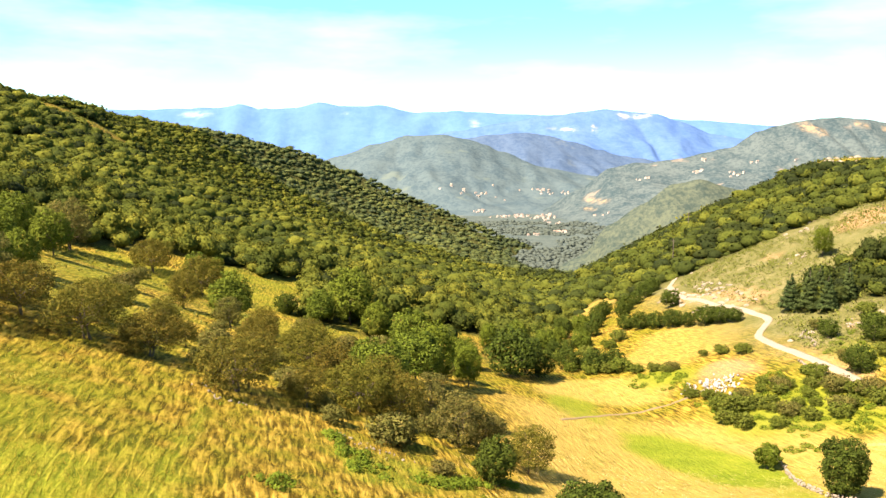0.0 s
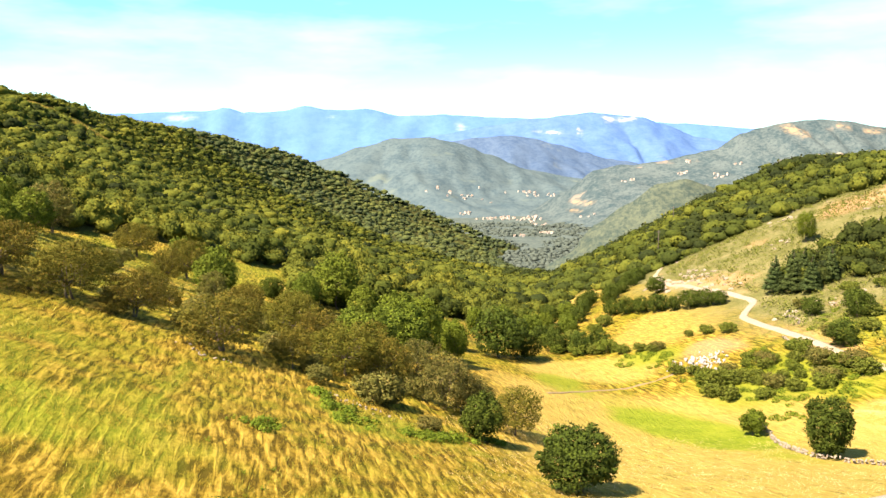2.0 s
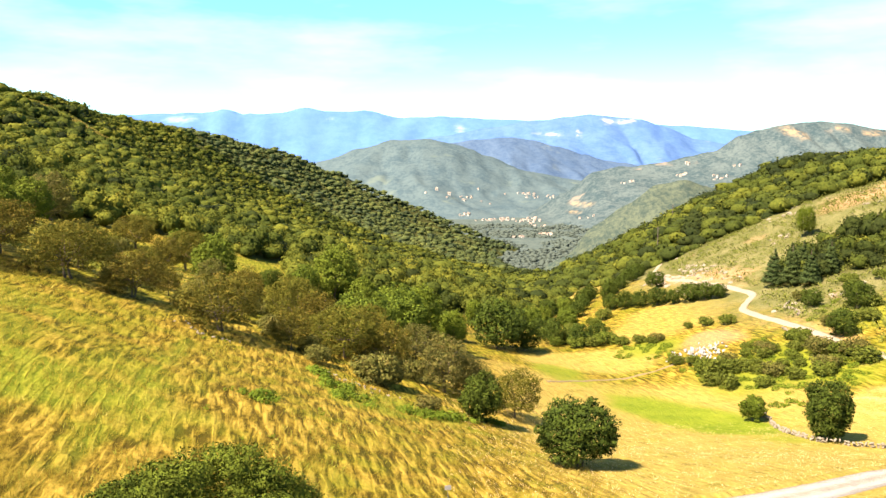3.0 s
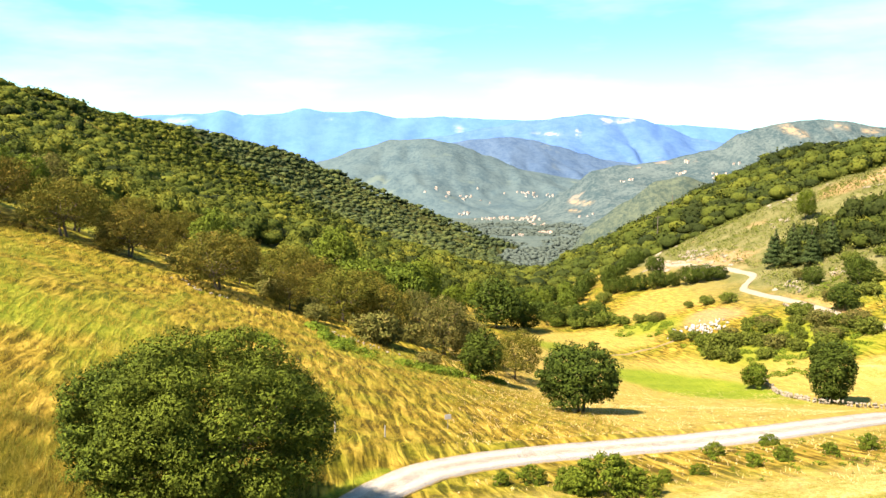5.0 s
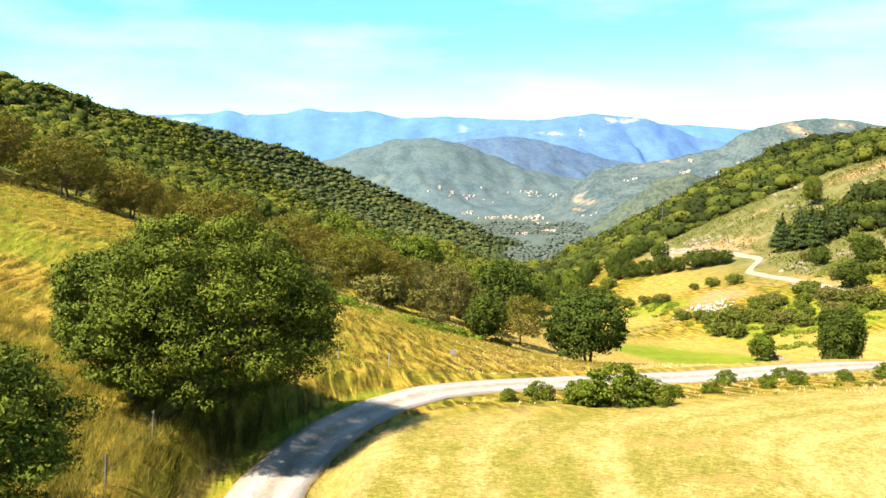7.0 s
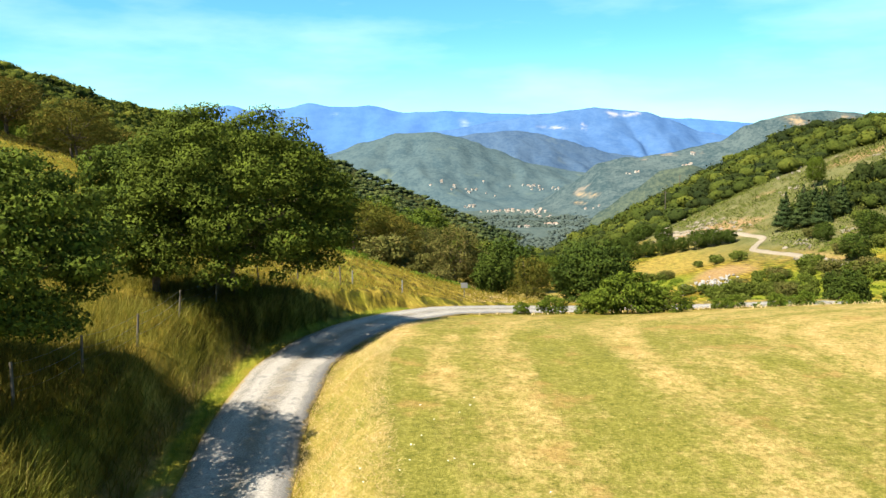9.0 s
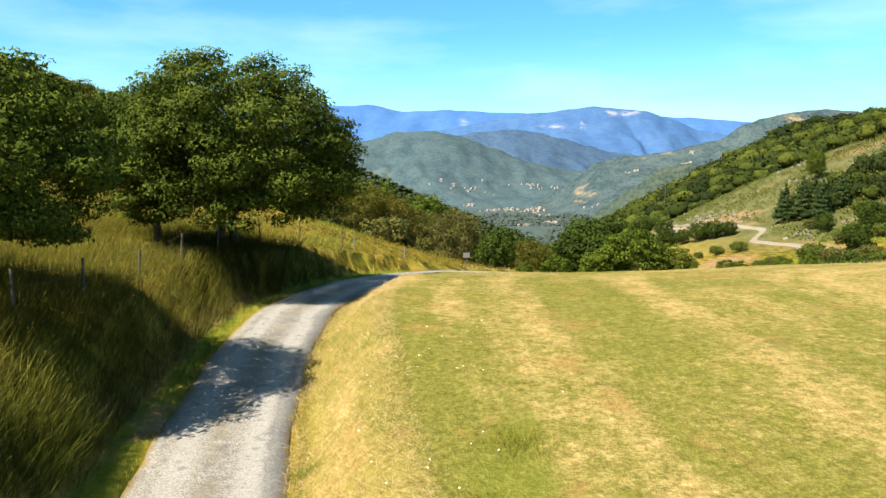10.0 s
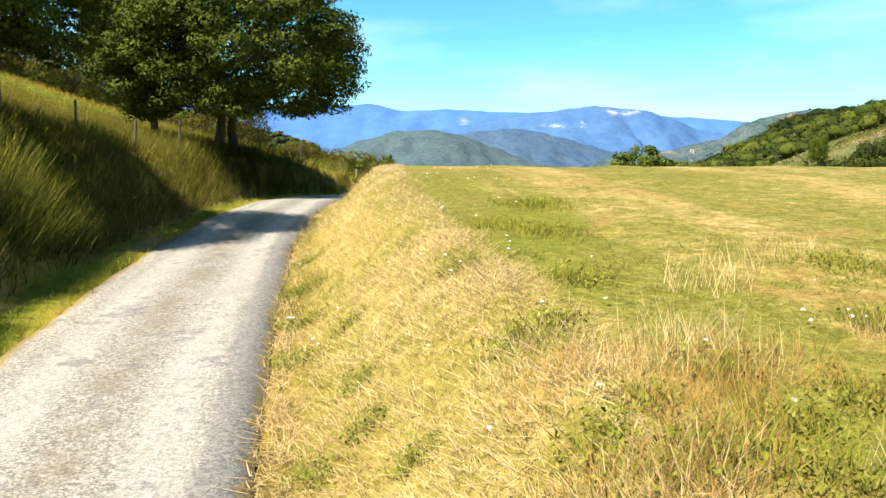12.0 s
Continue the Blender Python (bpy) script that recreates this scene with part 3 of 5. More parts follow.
swath = swath + np.interp(gy, [4, 12, 20, 27, 34], [-0.08, -0.08, 0.0, 0.1, 0.22])
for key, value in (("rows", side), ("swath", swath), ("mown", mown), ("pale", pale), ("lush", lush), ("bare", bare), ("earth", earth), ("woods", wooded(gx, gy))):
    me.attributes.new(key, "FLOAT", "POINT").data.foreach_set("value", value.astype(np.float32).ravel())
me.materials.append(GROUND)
tagged(new("ground", me), "dry golden meadows and hillsides falling into a valley", "ground", kind="structure")


def ribbon(name, line, half, mat, lift, cross=9, crown=0.04, label="", drape=False):
    """A road: a strip along a line, slightly cambered, with ragged edges and turned-down sides."""
    d = np.gradient(line[:, :2], axis=0)
    d /= np.linalg.norm(d, axis=1)[:, None]
    n = np.stack([d[:, 1], -d[:, 0]], 1)
    u = np.concatenate([[-1.0], np.linspace(-1, 1, cross), [1.0]])
    pts, across = [], []
    for k, (p, m) in enumerate(zip(line, n)):
        for j, v in enumerate(u):
            w = half * (1 + 0.05 * float(rough(np.array(p[0] + 50 * v), np.array(p[1]), 1.5, 70, 2)) * abs(v))
            drop = -0.16 if j in (0, len(u) - 1) else lift + crown * (1 - v * v)
            x_, y_ = p[0] + m[0] * v * w, p[1] + m[1] * v * w
            pts.append((x_, y_, (float(height(x_, y_)) if drape else p[2]) + drop))
            across.append(v)
    c = len(u)
    faces = [(k * c + j, k * c + j + 1, (k + 1) * c + j + 1, (k + 1) * c + j) for k in range(len(line) - 1) for j in range(c - 1)]
    ob = mesh_object(name, pts, [f[::-1] for f in faces], mat)
    ob.data.attributes.new("across", "FLOAT", "POINT").data.foreach_set("value", np.array(across, np.float32))
    ob.data.polygons.foreach_set("use_smooth", np.ones(len(faces), bool))
    return tagged(ob, label, "road", kind="structure")


ribbon("road", along(LANE, 0.5), LANE_HALF, ASPHALT, 0.0, label="narrow worn grey asphalt lane with crumbling edges")
TRACK = [(98, 118), (92, 134), (88, 153), (88, 165), (87, 180), (86, 196), (87, 209), (92, 217), (97, 223), (95, 236), (91, 256), (91, 284), (93, 306), (97, 326), (108, 350)]
line = along([(x, y, 0) for x, y in TRACK], 2.0)
ribbon("gravel_road", line, 1.05, GRAVEL, 0.14, 5, drape=True, label="pale gravel track winding along the hillside")
line = along([(24, 150, 0), (34, 162, 0), (44, 168, 0), (54, 172, 0), (66, 178, 0)], 2.0)
ribbon("footpath", line, 0.38, EARTH, 0.1, 3, drape=True, label="narrow trodden path between the meadows")

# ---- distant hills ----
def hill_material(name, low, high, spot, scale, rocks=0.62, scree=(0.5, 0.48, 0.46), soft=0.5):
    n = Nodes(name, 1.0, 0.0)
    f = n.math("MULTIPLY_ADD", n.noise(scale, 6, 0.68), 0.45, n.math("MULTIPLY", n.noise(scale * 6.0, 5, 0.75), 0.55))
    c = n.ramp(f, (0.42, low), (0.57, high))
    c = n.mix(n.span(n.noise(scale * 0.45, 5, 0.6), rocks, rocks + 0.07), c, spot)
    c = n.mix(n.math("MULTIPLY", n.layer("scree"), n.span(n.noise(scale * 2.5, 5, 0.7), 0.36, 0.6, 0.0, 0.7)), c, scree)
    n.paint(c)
    n.relief(n.noise(scale * 5.0, 5, 0.7), soft, 1.0 / scale * 0.08)
    return n.m


HILLS = {}


def hill(name, profile, crest_y, foot_y, base, mat, label, folds=0.3, bumps=6.0, seed=0, across=170, deep=46, patches=()):
    """A range of hills: crest heights over x, a front that falls to the foot in spurs and gullies, and a back."""
    px, pz = [p[0] for p in profile], [p[1] for p in profile]

    def lie(x, y):
        x, y = np.asarray(x, float), np.asarray(y, float)
        # crest heights run smoothly through the stations
        k = np.clip(np.searchsorted(px, x) - 1, 0, len(px) - 2)
        x0, x1 = np.take(px, k), np.take(px, k + 1)
        u = np.clip((x - x0) / (x1 - x0), 0, 1)
        u = 0.5 * u + 0.5 * u * u * (3 - 2 * u)
        top = np.take(pz, k) * (1 - u) + np.take(pz, k + 1) * u
        size = abs(crest_y - foot_y)
        warp = x + 0.25 * size * rough(x, y, size * 0.6, 80 + seed, 2)
        v = (y - foot_y) / size
        fold = folds * (np.abs(rough(warp, y * 0.3, size * 0.28, 90 + seed, 4)) - 0.25)
        s = np.where(v <= 1, np.clip(v + fold * np.clip(v, 0, 1) * np.clip(1 - v, 0, 1) * 3, 0, 1), np.clip(2.2 - 1.2 * v, 0, 1))
        s = s * (0.55 + 0.45 * s)
        return base + (top - base) * s + bumps * rough(x, y, size * 0.09, 95 + seed, 4) * np.clip(v * 3, 0, 1)

    hx = np.linspace(px[0], px[-1], across)
    hy = np.concatenate([np.linspace(foot_y, crest_y, deep), crest_y + (crest_y - foot_y) * np.array([0.1, 0.3, 0.6])])
    X, Y = np.meshgrid(hx, hy)
    Z = lie(X, Y)
    n = across
    faces = [(r * n + c, r * n + c + 1, (r + 1) * n + c + 1, (r + 1) * n + c) for r in range(len(hy) - 1) for c in range(n - 1)]
    ob = mesh_object(name, np.stack([X, Y, Z], 2).reshape(-1, 3), faces, mat)
    ob.data.polygons.foreach_set("use_smooth", np.ones(len(faces), bool))
    if patches:
        scree = np.maximum.reduce([blob(X, Z * 3, px_, pz_ * 3, rx, rz * 3, turn, 0.5, 0.5, 50 + k) for k, (px_, pz_, rx, rz, turn) in enumerate(patches)])
        ob.data.attributes.new("scree", "FLOAT", "POINT").data.foreach_set("value", scree.astype(np.float32).ravel())
    HILLS[name] = lie
    return tagged(ob, label, "mountain", kind="structure")


# distance haze is mixed into these base colours, bluer for the farther hills
FAR_HAZE_BLUE = hill_material("hazed_far_slopes", (0.040, 0.098, 0.245), (0.050, 0.114, 0.262), (0.062, 0.126, 0.25), 0.004, 0.66, (0.2, 0.26, 0.32), 0.12)
NEARER_HAZE_BLUE = hill_material("hazed_blue_slopes", (0.036, 0.082, 0.19), (0.050, 0.102, 0.212), (0.08, 0.12, 0.205), 0.006, 0.62, (0.30, 0.29, 0.30), 0.22)
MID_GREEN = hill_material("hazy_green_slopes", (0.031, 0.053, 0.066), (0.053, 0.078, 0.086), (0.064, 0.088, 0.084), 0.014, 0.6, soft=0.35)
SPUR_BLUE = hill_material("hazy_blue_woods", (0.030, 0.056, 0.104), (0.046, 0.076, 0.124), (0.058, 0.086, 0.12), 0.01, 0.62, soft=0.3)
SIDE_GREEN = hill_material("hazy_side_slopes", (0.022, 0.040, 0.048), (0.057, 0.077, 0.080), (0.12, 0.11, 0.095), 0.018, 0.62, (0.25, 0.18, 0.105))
FLOOR_GREEN = hill_material("hazed_floor_green", (0.034, 0.050, 0.050), (0.058, 0.077, 0.072), (0.082, 0.096, 0.08), 0.03, 0.62)
KNOLL_GREEN = hill_material("hazed_knoll_slopes", (0.022, 0.036, 0.034), (0.056, 0.071, 0.052), (0.10, 0.095, 0.065), 0.035, 0.60)

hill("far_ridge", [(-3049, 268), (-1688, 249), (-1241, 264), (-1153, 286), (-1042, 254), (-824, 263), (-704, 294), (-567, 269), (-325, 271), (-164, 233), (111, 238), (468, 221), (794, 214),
                   (1449, 190), (1845, 160), (2441, 126), (3441, 123)], 4500, 3700, -165, FAR_HAZE_BLUE, "mountain ridge on the horizon, coloured pale blue with haze", 0.3, 8, 1, patches=[(-1400, 225, 90, 18, -12), (190, 172, 22, 30, 0), (-560, 225, 30, 12, 0)])
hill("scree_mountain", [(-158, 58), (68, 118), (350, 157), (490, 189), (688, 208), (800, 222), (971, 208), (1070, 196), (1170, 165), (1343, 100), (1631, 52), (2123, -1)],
     3900, 2950, -165, NEARER_HAZE_BLUE, "haze-blue mountain with pale scree patches below its summit", 0.35, 8, 2, patches=[(885, 188, 34, 16, 20), (985, 190, 50, 12, 25), (600, 118, 80, 6, -6), (720, 120, 16, 16, 0)])
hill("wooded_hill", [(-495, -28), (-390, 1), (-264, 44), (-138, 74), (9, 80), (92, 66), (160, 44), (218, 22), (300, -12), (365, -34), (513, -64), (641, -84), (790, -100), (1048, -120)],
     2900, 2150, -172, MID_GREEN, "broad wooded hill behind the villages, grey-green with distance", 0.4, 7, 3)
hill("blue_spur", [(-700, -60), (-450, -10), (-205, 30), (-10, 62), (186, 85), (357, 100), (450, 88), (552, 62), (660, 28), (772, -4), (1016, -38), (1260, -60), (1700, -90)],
     3350, 2620, -172, SPUR_BLUE, "wooded spur below the scree mountain, coloured dark blue with haze", 0.4, 8, 8)
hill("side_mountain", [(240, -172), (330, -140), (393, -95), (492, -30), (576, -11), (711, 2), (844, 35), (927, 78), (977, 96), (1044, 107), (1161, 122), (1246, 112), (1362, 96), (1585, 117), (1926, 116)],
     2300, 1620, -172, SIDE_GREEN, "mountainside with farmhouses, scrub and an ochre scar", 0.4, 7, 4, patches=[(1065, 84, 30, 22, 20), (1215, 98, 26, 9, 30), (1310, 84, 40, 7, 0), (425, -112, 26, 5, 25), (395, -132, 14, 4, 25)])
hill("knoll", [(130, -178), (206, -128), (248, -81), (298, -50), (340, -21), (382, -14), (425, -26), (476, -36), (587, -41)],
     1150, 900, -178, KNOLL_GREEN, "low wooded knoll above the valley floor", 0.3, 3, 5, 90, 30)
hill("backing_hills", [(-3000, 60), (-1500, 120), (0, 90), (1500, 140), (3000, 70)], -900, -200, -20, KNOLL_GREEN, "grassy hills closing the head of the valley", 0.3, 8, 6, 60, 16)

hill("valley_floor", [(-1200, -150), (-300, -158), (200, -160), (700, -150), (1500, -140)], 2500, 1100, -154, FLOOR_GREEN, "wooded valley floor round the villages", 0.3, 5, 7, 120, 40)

# ---- trees ----
def tube(bm, points, radii, sides=7):
    """A tapered branch along points."""
    rings = []
    for k, (p, r) in enumerate(zip(points, radii)):
        a, b = points[max(k - 1, 0)], points[min(k + 1, len(points) - 1)]
        d = (Vector(b) - Vector(a)).normalized()
        u = d.orthogonal().normalized()
        v = d.cross(u)
        rings.append([bm.verts.new(Vector(p) + (u * math.cos(q) + v * math.sin(q)) * r) for q in (2 * math.pi * s / sides for s in range(sides))])
    for a, b in zip(rings[:-1], rings[1:]):
        # match the rings' nearest corners so that the skin does not twist
        shift = min(range(sides), key=lambda s: (a[0].co - b[s].co).length)
        for s in range(sides):
            bm.faces.new((a[s], a[(s + 1) % sides], b[(s + 1 + shift) % sides], b[(s + shift) % sides]))
    bm.faces.new(rings[0][::-1])
    bm.faces.new(rings[-1])
    for f in bm.faces:
        f.smooth = True


def branch(bm, rng, a, b, r0, r1, bend=0.12, steps=5):
    a, b = np.array(a, float), np.array(b, float)
    size = np.linalg.norm(b - a)
    off = rng.normal(0, bend * size, 3) * (1, 1, 0.5)
    pts, rad = [], []
    for k in range(steps + 1):
        t = k / steps
        pts.append(a + (b - a) * t + off * math.sin(math.pi * t) + rng.normal(0, 0.015 * size, 3) * (0 < k < steps))
        rad.append(r0 + (r1 - r0) * t ** 0.8)
    tube(bm, pts, rad)
    return pts


def leaves(rng, lobes, n, size, slim=0.55, shell=0.4, upward=0.25, jitter=0.6, soft=0.6):
    """Leaf quads (n x 4 x 3) strewn through the outer shell of the lobes (x, y, z, rx, ry, rz)."""
    L = np.array(lobes, float)
    w = (L[:, 3] * L[:, 4] + L[:, 3] * L[:, 5] + L[:, 4] * L[:, 5])
    out, need = [], n
    centres, normals = [], []
    while need > 0:
        pick = rng.choice(len(L), need * 2, p=w / w.sum())
        d = rng.normal(size=(need * 2, 3))
        d /= np.linalg.norm(d, axis=1)[:, None]
        r = 1.06 - shell * rng.random(need * 2) ** 1.7
        # uneven outline: spray-sized tufts stand out and gaps go in
        r = r * (1 + 0.16 * np.sin(d[:, 0] * 5.1 + pick) * np.sin(d[:, 1] * 6.3 + 2 * pick) + 0.12 * np.sin(d[:, 2] * 9 + 7 * d[:, 0] + pick))
        p = L[pick, :3] + d * L[pick, 3:] * r[:, None]
        deep = np.zeros(len(p), bool)
        for k in range(len(L)):
            q = (p - L[k, :3]) / L[k, 3:]
            deep |= (np.einsum("ij,ij->i", q, q) < 0.36) & (pick != k)
        keep = ~deep
        centres.append(p[keep][:need]), normals.append(d[keep][:need])
        need -= len(centres[-1])
    c, d = np.concatenate(centres), np.concatenate(normals)
    nrm = d + rng.normal(0, jitter, c.shape) + (0, 0, upward)
    nrm /= np.linalg.norm(nrm, axis=1)[:, None]
    nrm *= np.where(np.einsum("ij,ij->i", nrm, d) < 0, -1.0, 1.0)[:, None]
    t = np.cross(nrm, rng.normal(size=c.shape))
    t /= np.linalg.norm(t, axis=1)[:, None]
    b = np.cross(nrm, t)
    s = (size * (0.65 + 0.7 * rng.random(len(c))))[:, None]
    t, b = t * s * 0.5, b * s * 0.5 * slim
    fold = nrm * s * 0.12
    facing = d * soft + nrm * (1 - soft) + (0, 0, 0.12)
    facing /= np.linalg.norm(facing, axis=1)[:, None]
    return np.stack([c - t, c - b - fold, c + t, c + b - fold], 1), facing


def lobed(rng, centre, radii, count, spread=0.62, small=0.34, big=0.52, low=-0.75, sprays=None, pad=0.85):
    """Lobes of a crown: a middle one and many round it."""
    c, r = np.array(centre, float), np.array(radii, float)
    out = [(*c, *(r * 0.62))]
    for k in range(count):
        a, z = 2.4 * k + rng.normal(0, 0.25), low + (0.95 - low) * (k + 0.5) / count
        h = math.sqrt(max(0.05, 1 - z * z))
        p = c + r * spread * np.array((math.cos(a) * h, math.sin(a) * h, z)) * (0.9 + 0.25 * rng.random())
        s = small + (big - small) * rng.random()
        out.append((*p, *(r * s * (1, 1, pad))))
    # single boughs that stand out of the outline
    for k in range(count if sprays is None else sprays):
        a, z = 2.4 * k + rng.normal(0, 0.5), rng.uniform(low, 1.0)
        h = math.sqrt(max(0.05, 1 - z * z))
        p = c + r * rng.uniform(0.86, 1.06) * np.array((math.cos(a) * h, math.sin(a) * h, z))
        s = rng.uniform(0.10, 0.19)
        out.append((*p, *(r * s * (1.15, 1.15, min(0.8, pad)))))
    return out


def tree(name, seed, trunk_foot, centre, radii, count, n, size, leaf, thick=0.16, limbs=7, label="", **shape):
    """A tree: an Empty at the foot, a tapered trunk with limbs, and a crown of single leaf sprays."""
    rng = np.random.default_rng(seed)
    keys = {k: shape.pop(k) for k in ("spread", "small", "big", "low", "sprays", "pad") if k in shape}
    lobes = lobed(rng, centre, radii, count, **keys)
    root = new(name)
    root.empty_display_size = 0.3
    bm = bmesh.new()
    for foot in trunk_foot:
        fork = np.array(centre) - (0, 0, radii[2] * 0.35)
        fork[:2] = fork[:2] * 0.5 + np.array(foot[:2]) * 0.5
        pts = branch(bm, rng, (foot[0], foot[1], -0.35), fork, thick * 1.25, thick * 0.6, 0.07)
        chosen = lobes[1:count + 1]
        for k in range(min(limbs, len(chosen))):
            lobe = chosen[(k * 3 + seed) % len(chosen)]
            start = np.array(pts[-1 - (k % 3)])
            branch(bm, rng, start, np.array(lobe[:3]) + np.array(lobe[3:]) * rng.normal(0, 0.3, 3), thick * 0.45, thick * 0.09, 0.12)
    part("trunk", bm, BARK, root, "dark bark trunk with limbs")
    blades, facing = leaves(rng, lobes, n, size, **shape)
    quads_object("crown", blades, leaf, root, None, facing)
    return tagged(root, label, "tree")


def conifer(name, seed, tall, wide, n, label):
    rng = np.random.default_rng(seed)
    root = new(name)
    bm = bmesh.new()
    branch(bm, rng, (0, 0, -0.3), (0, 0, tall * 0.97), 0.2, 0.03, 0.01)
    lobes = []
    for k in range(9):
        z = tall * (0.16 + 0.8 * k / 8)
        r = wide * (1 - 0.85 * k / 8)
        for j in range(5 if k < 7 else 2):
            a = j * 1.257 + k * 0.7 + rng.normal(0, 0.2)
            lobes.append((math.cos(a) * r * 0.55, math.sin(a) * r * 0.55, z + rng.normal(0, 0.2), r * 0.5, r * 0.5, tall * 0.055))
            branch(bm, rng, (0, 0, z), (math.cos(a) * r * 0.8, math.sin(a) * r * 0.8, z - 0.1), 0.05, 0.015, 0.03, 3)
    part("trunk", bm, BARK, root, "straight dark trunk")
    blades, facing = leaves(rng, lobes, n, 0.55, 0.4, 0.6)
    quads_object("crown", blades, PINE_LEAF, root, None, facing)
    return tagged(root, label, "tree")


def stand(ob, x, y, turn=0.0, sink=0.1):
    ob.matrix_basis = pose(x, y, at(x, y, sink), 0, 0, turn)
    return ob


def repeat(ob, places, seed, group, spread=0.14, label=""):
    """Copies of a tree at x, y, size."""
    rng = random.Random(seed)
    tagged(ob, group=group)
    for x, y, s in places:
        m = pose(x, y, at(x, y, 0.12), 0, 0, rng.uniform(0, 360)) @ Matrix.Diagonal((s * rng.uniform(1 - spread, 1 + spread), s * rng.uniform(1 - spread, 1 + spread), s, 1))
        c = copy_thing(ob, m)
        if label:
            tagged(c, label)


# the broad trees beside the lane
oak = stand(tree("lane_tree", 5, [(0, 0), (0.75, 0.3)], (1.4, -2.0, 4.3), (4.8, 4.9, 4.1), 84, 96000, 0.16, OAK_LEAF, 0.22, 16, "broad dark green tree with two trunks over the lane", low=-0.66, spread=0.8, small=0.14, big=0.25, pad=0.66, sprays=190, slim=0.45, soft=0.55, shell=0.5, jitter=0.6), -10.7, 35.2)
bent = stand(tree("lane_tree", 8, [(0, 0)], (0.1, -0.8, 4.0), (2.7, 3.0, 2.9), 50, 32000, 0.16, OAK_LEAF, 0.17, 8, "smaller green tree with a bent trunk by the fence", low=-0.48, spread=0.78, small=0.16, big=0.28, pad=0.66, sprays=80, slim=0.45, soft=0.55, shell=0.5, jitter=0.6), -12.9, 33.6)
edge = stand(tree("lane_tree", 11, [(0, 0)], (1.0, -0.6, 3.2), (3.8, 4.1, 2.6), 70, 64000, 0.14, OAK_LEAF, 0.2, 11, "broad green tree on the bank above the lane", low=-0.75, spread=0.8, small=0.15, big=0.26, pad=0.66, sprays=130, slim=0.45, soft=0.55, shell=0.5, jitter=0.6), -13.4, 18.2)

round_tree = stand(tree("round_tree", 21, [(0, 0), (0.3, 0.1)], (0, 0, 3.9), (3.8, 3.7, 3.1), 24, 15000, 0.3, DEEP_LEAF, 0.15, 8, "dense round dark green tree in the meadow", low=-0.8), 15.2, 73.0)
oval = stand(tree("oval_tree", 24, [(0, 0)], (0, 0, 4.7), (3.2, 3.2, 4.7), 30, 13000, 0.34, DEEP_LEAF, 0.16, 6, "dense egg-shaped dark green tree by a stone wall", low=-0.9, big=0.46), 58.6, 107.5)
stand(tree("round_tree", 27, [(0, 0)], (0, 0, 2.4), (2.1, 2.1, 2.3), 14, 5000, 0.3, FRESH_LEAF, 0.1, 5, "small round green tree beside the path", low=-0.85), 55.2, 125.0)
stand(tree("round_tree", 30, [(0, 0)], (0, 0, 3.2), (2.5, 2.5, 3.2), 18, 7000, 0.3, DEEP_LEAF, 0.12, 6, "dark green tree in front of browning trees", low=-0.85), 7.0, 94.5)

# browning trees along the meadow's edge
rust_a = stand(tree("browning_tree", 33, [(0, 0), (0.5, 0.4)], (0, 0, 4.0), (4.9, 4.6, 3.7), 30, 12000, 0.24, RUST_LEAF, 0.16, 12, "spreading tree with browning olive leaves", low=-0.7, spread=0.76, small=0.18, big=0.34, sprays=50, soft=0.45), -46.0, 98.8)
repeat(rust_a, [(-26.5, 98.5, 1.0), (-54.5, 99.5, 0.95), (-38.6, 101.5, 0.84), (-58.5, 90.5, 1.0), (-22, 126, 1.1), (-12, 110.5, 1.0), (-6.2, 112.5, 0.95), (-50, 112, 0.9), (-65, 208, 1.45), (-83, 221, 1.3), (-31.5, 131, 0.85)], 1, "browning trees at the meadow's edge")
rust_b = stand(tree("browning_tree", 36, [(0, 0)], (0.2, 0, 4.4), (3.7, 3.6, 4.0), 26, 9500, 0.24, RUST_LEAF, 0.14, 10, "upright tree with thin rust-brown leaves", low=-0.75, spread=0.76, small=0.18, big=0.34, sprays=40, soft=0.45), -9.5, 118.5)
repeat(rust_b, [(-18.2, 102.5, 0.7), (12.6, 104.5, 0.85), (-38.6, 115, 0.55), (-34.7, 150, 0.8), (-16.5, 119, 0.95), (-28, 116, 0.75), (-44, 122, 0.7), (-25, 141, 0.9), (-53, 158, 0.9)], 2, "browning trees at the meadow's edge")
grey = stand(tree("browning_tree", 39, [(0, 0), (-0.5, 0.3)], (0, 0, 4.4), (3.7, 3.6, 4.0), 24, 9500, 0.25, GREY_LEAF, 0.12, 11, "thin grey-brown tree at the meadow's edge", low=-0.75, spread=0.78, small=0.18, big=0.32, sprays=44, soft=0.45), 2.9, 107.5)
repeat(grey, [(-62, 104, 1.05), (-42, 151, 0.75), (6.4, 111, 0.75), (-1.5, 121, 0.9), (-102, 211, 1.7)], 3, "browning trees at the meadow's edge")

# green trees behind them
green_a = stand(tree("green_tree", 42, [(0, 0)], (0, 0, 5.4), (4.2, 4.1, 4.6), 22, 7500, 0.42, GREEN_LEAF, 0.18, 8, "green broadleaf tree among browning ones", low=-0.75), -9.5, 126)
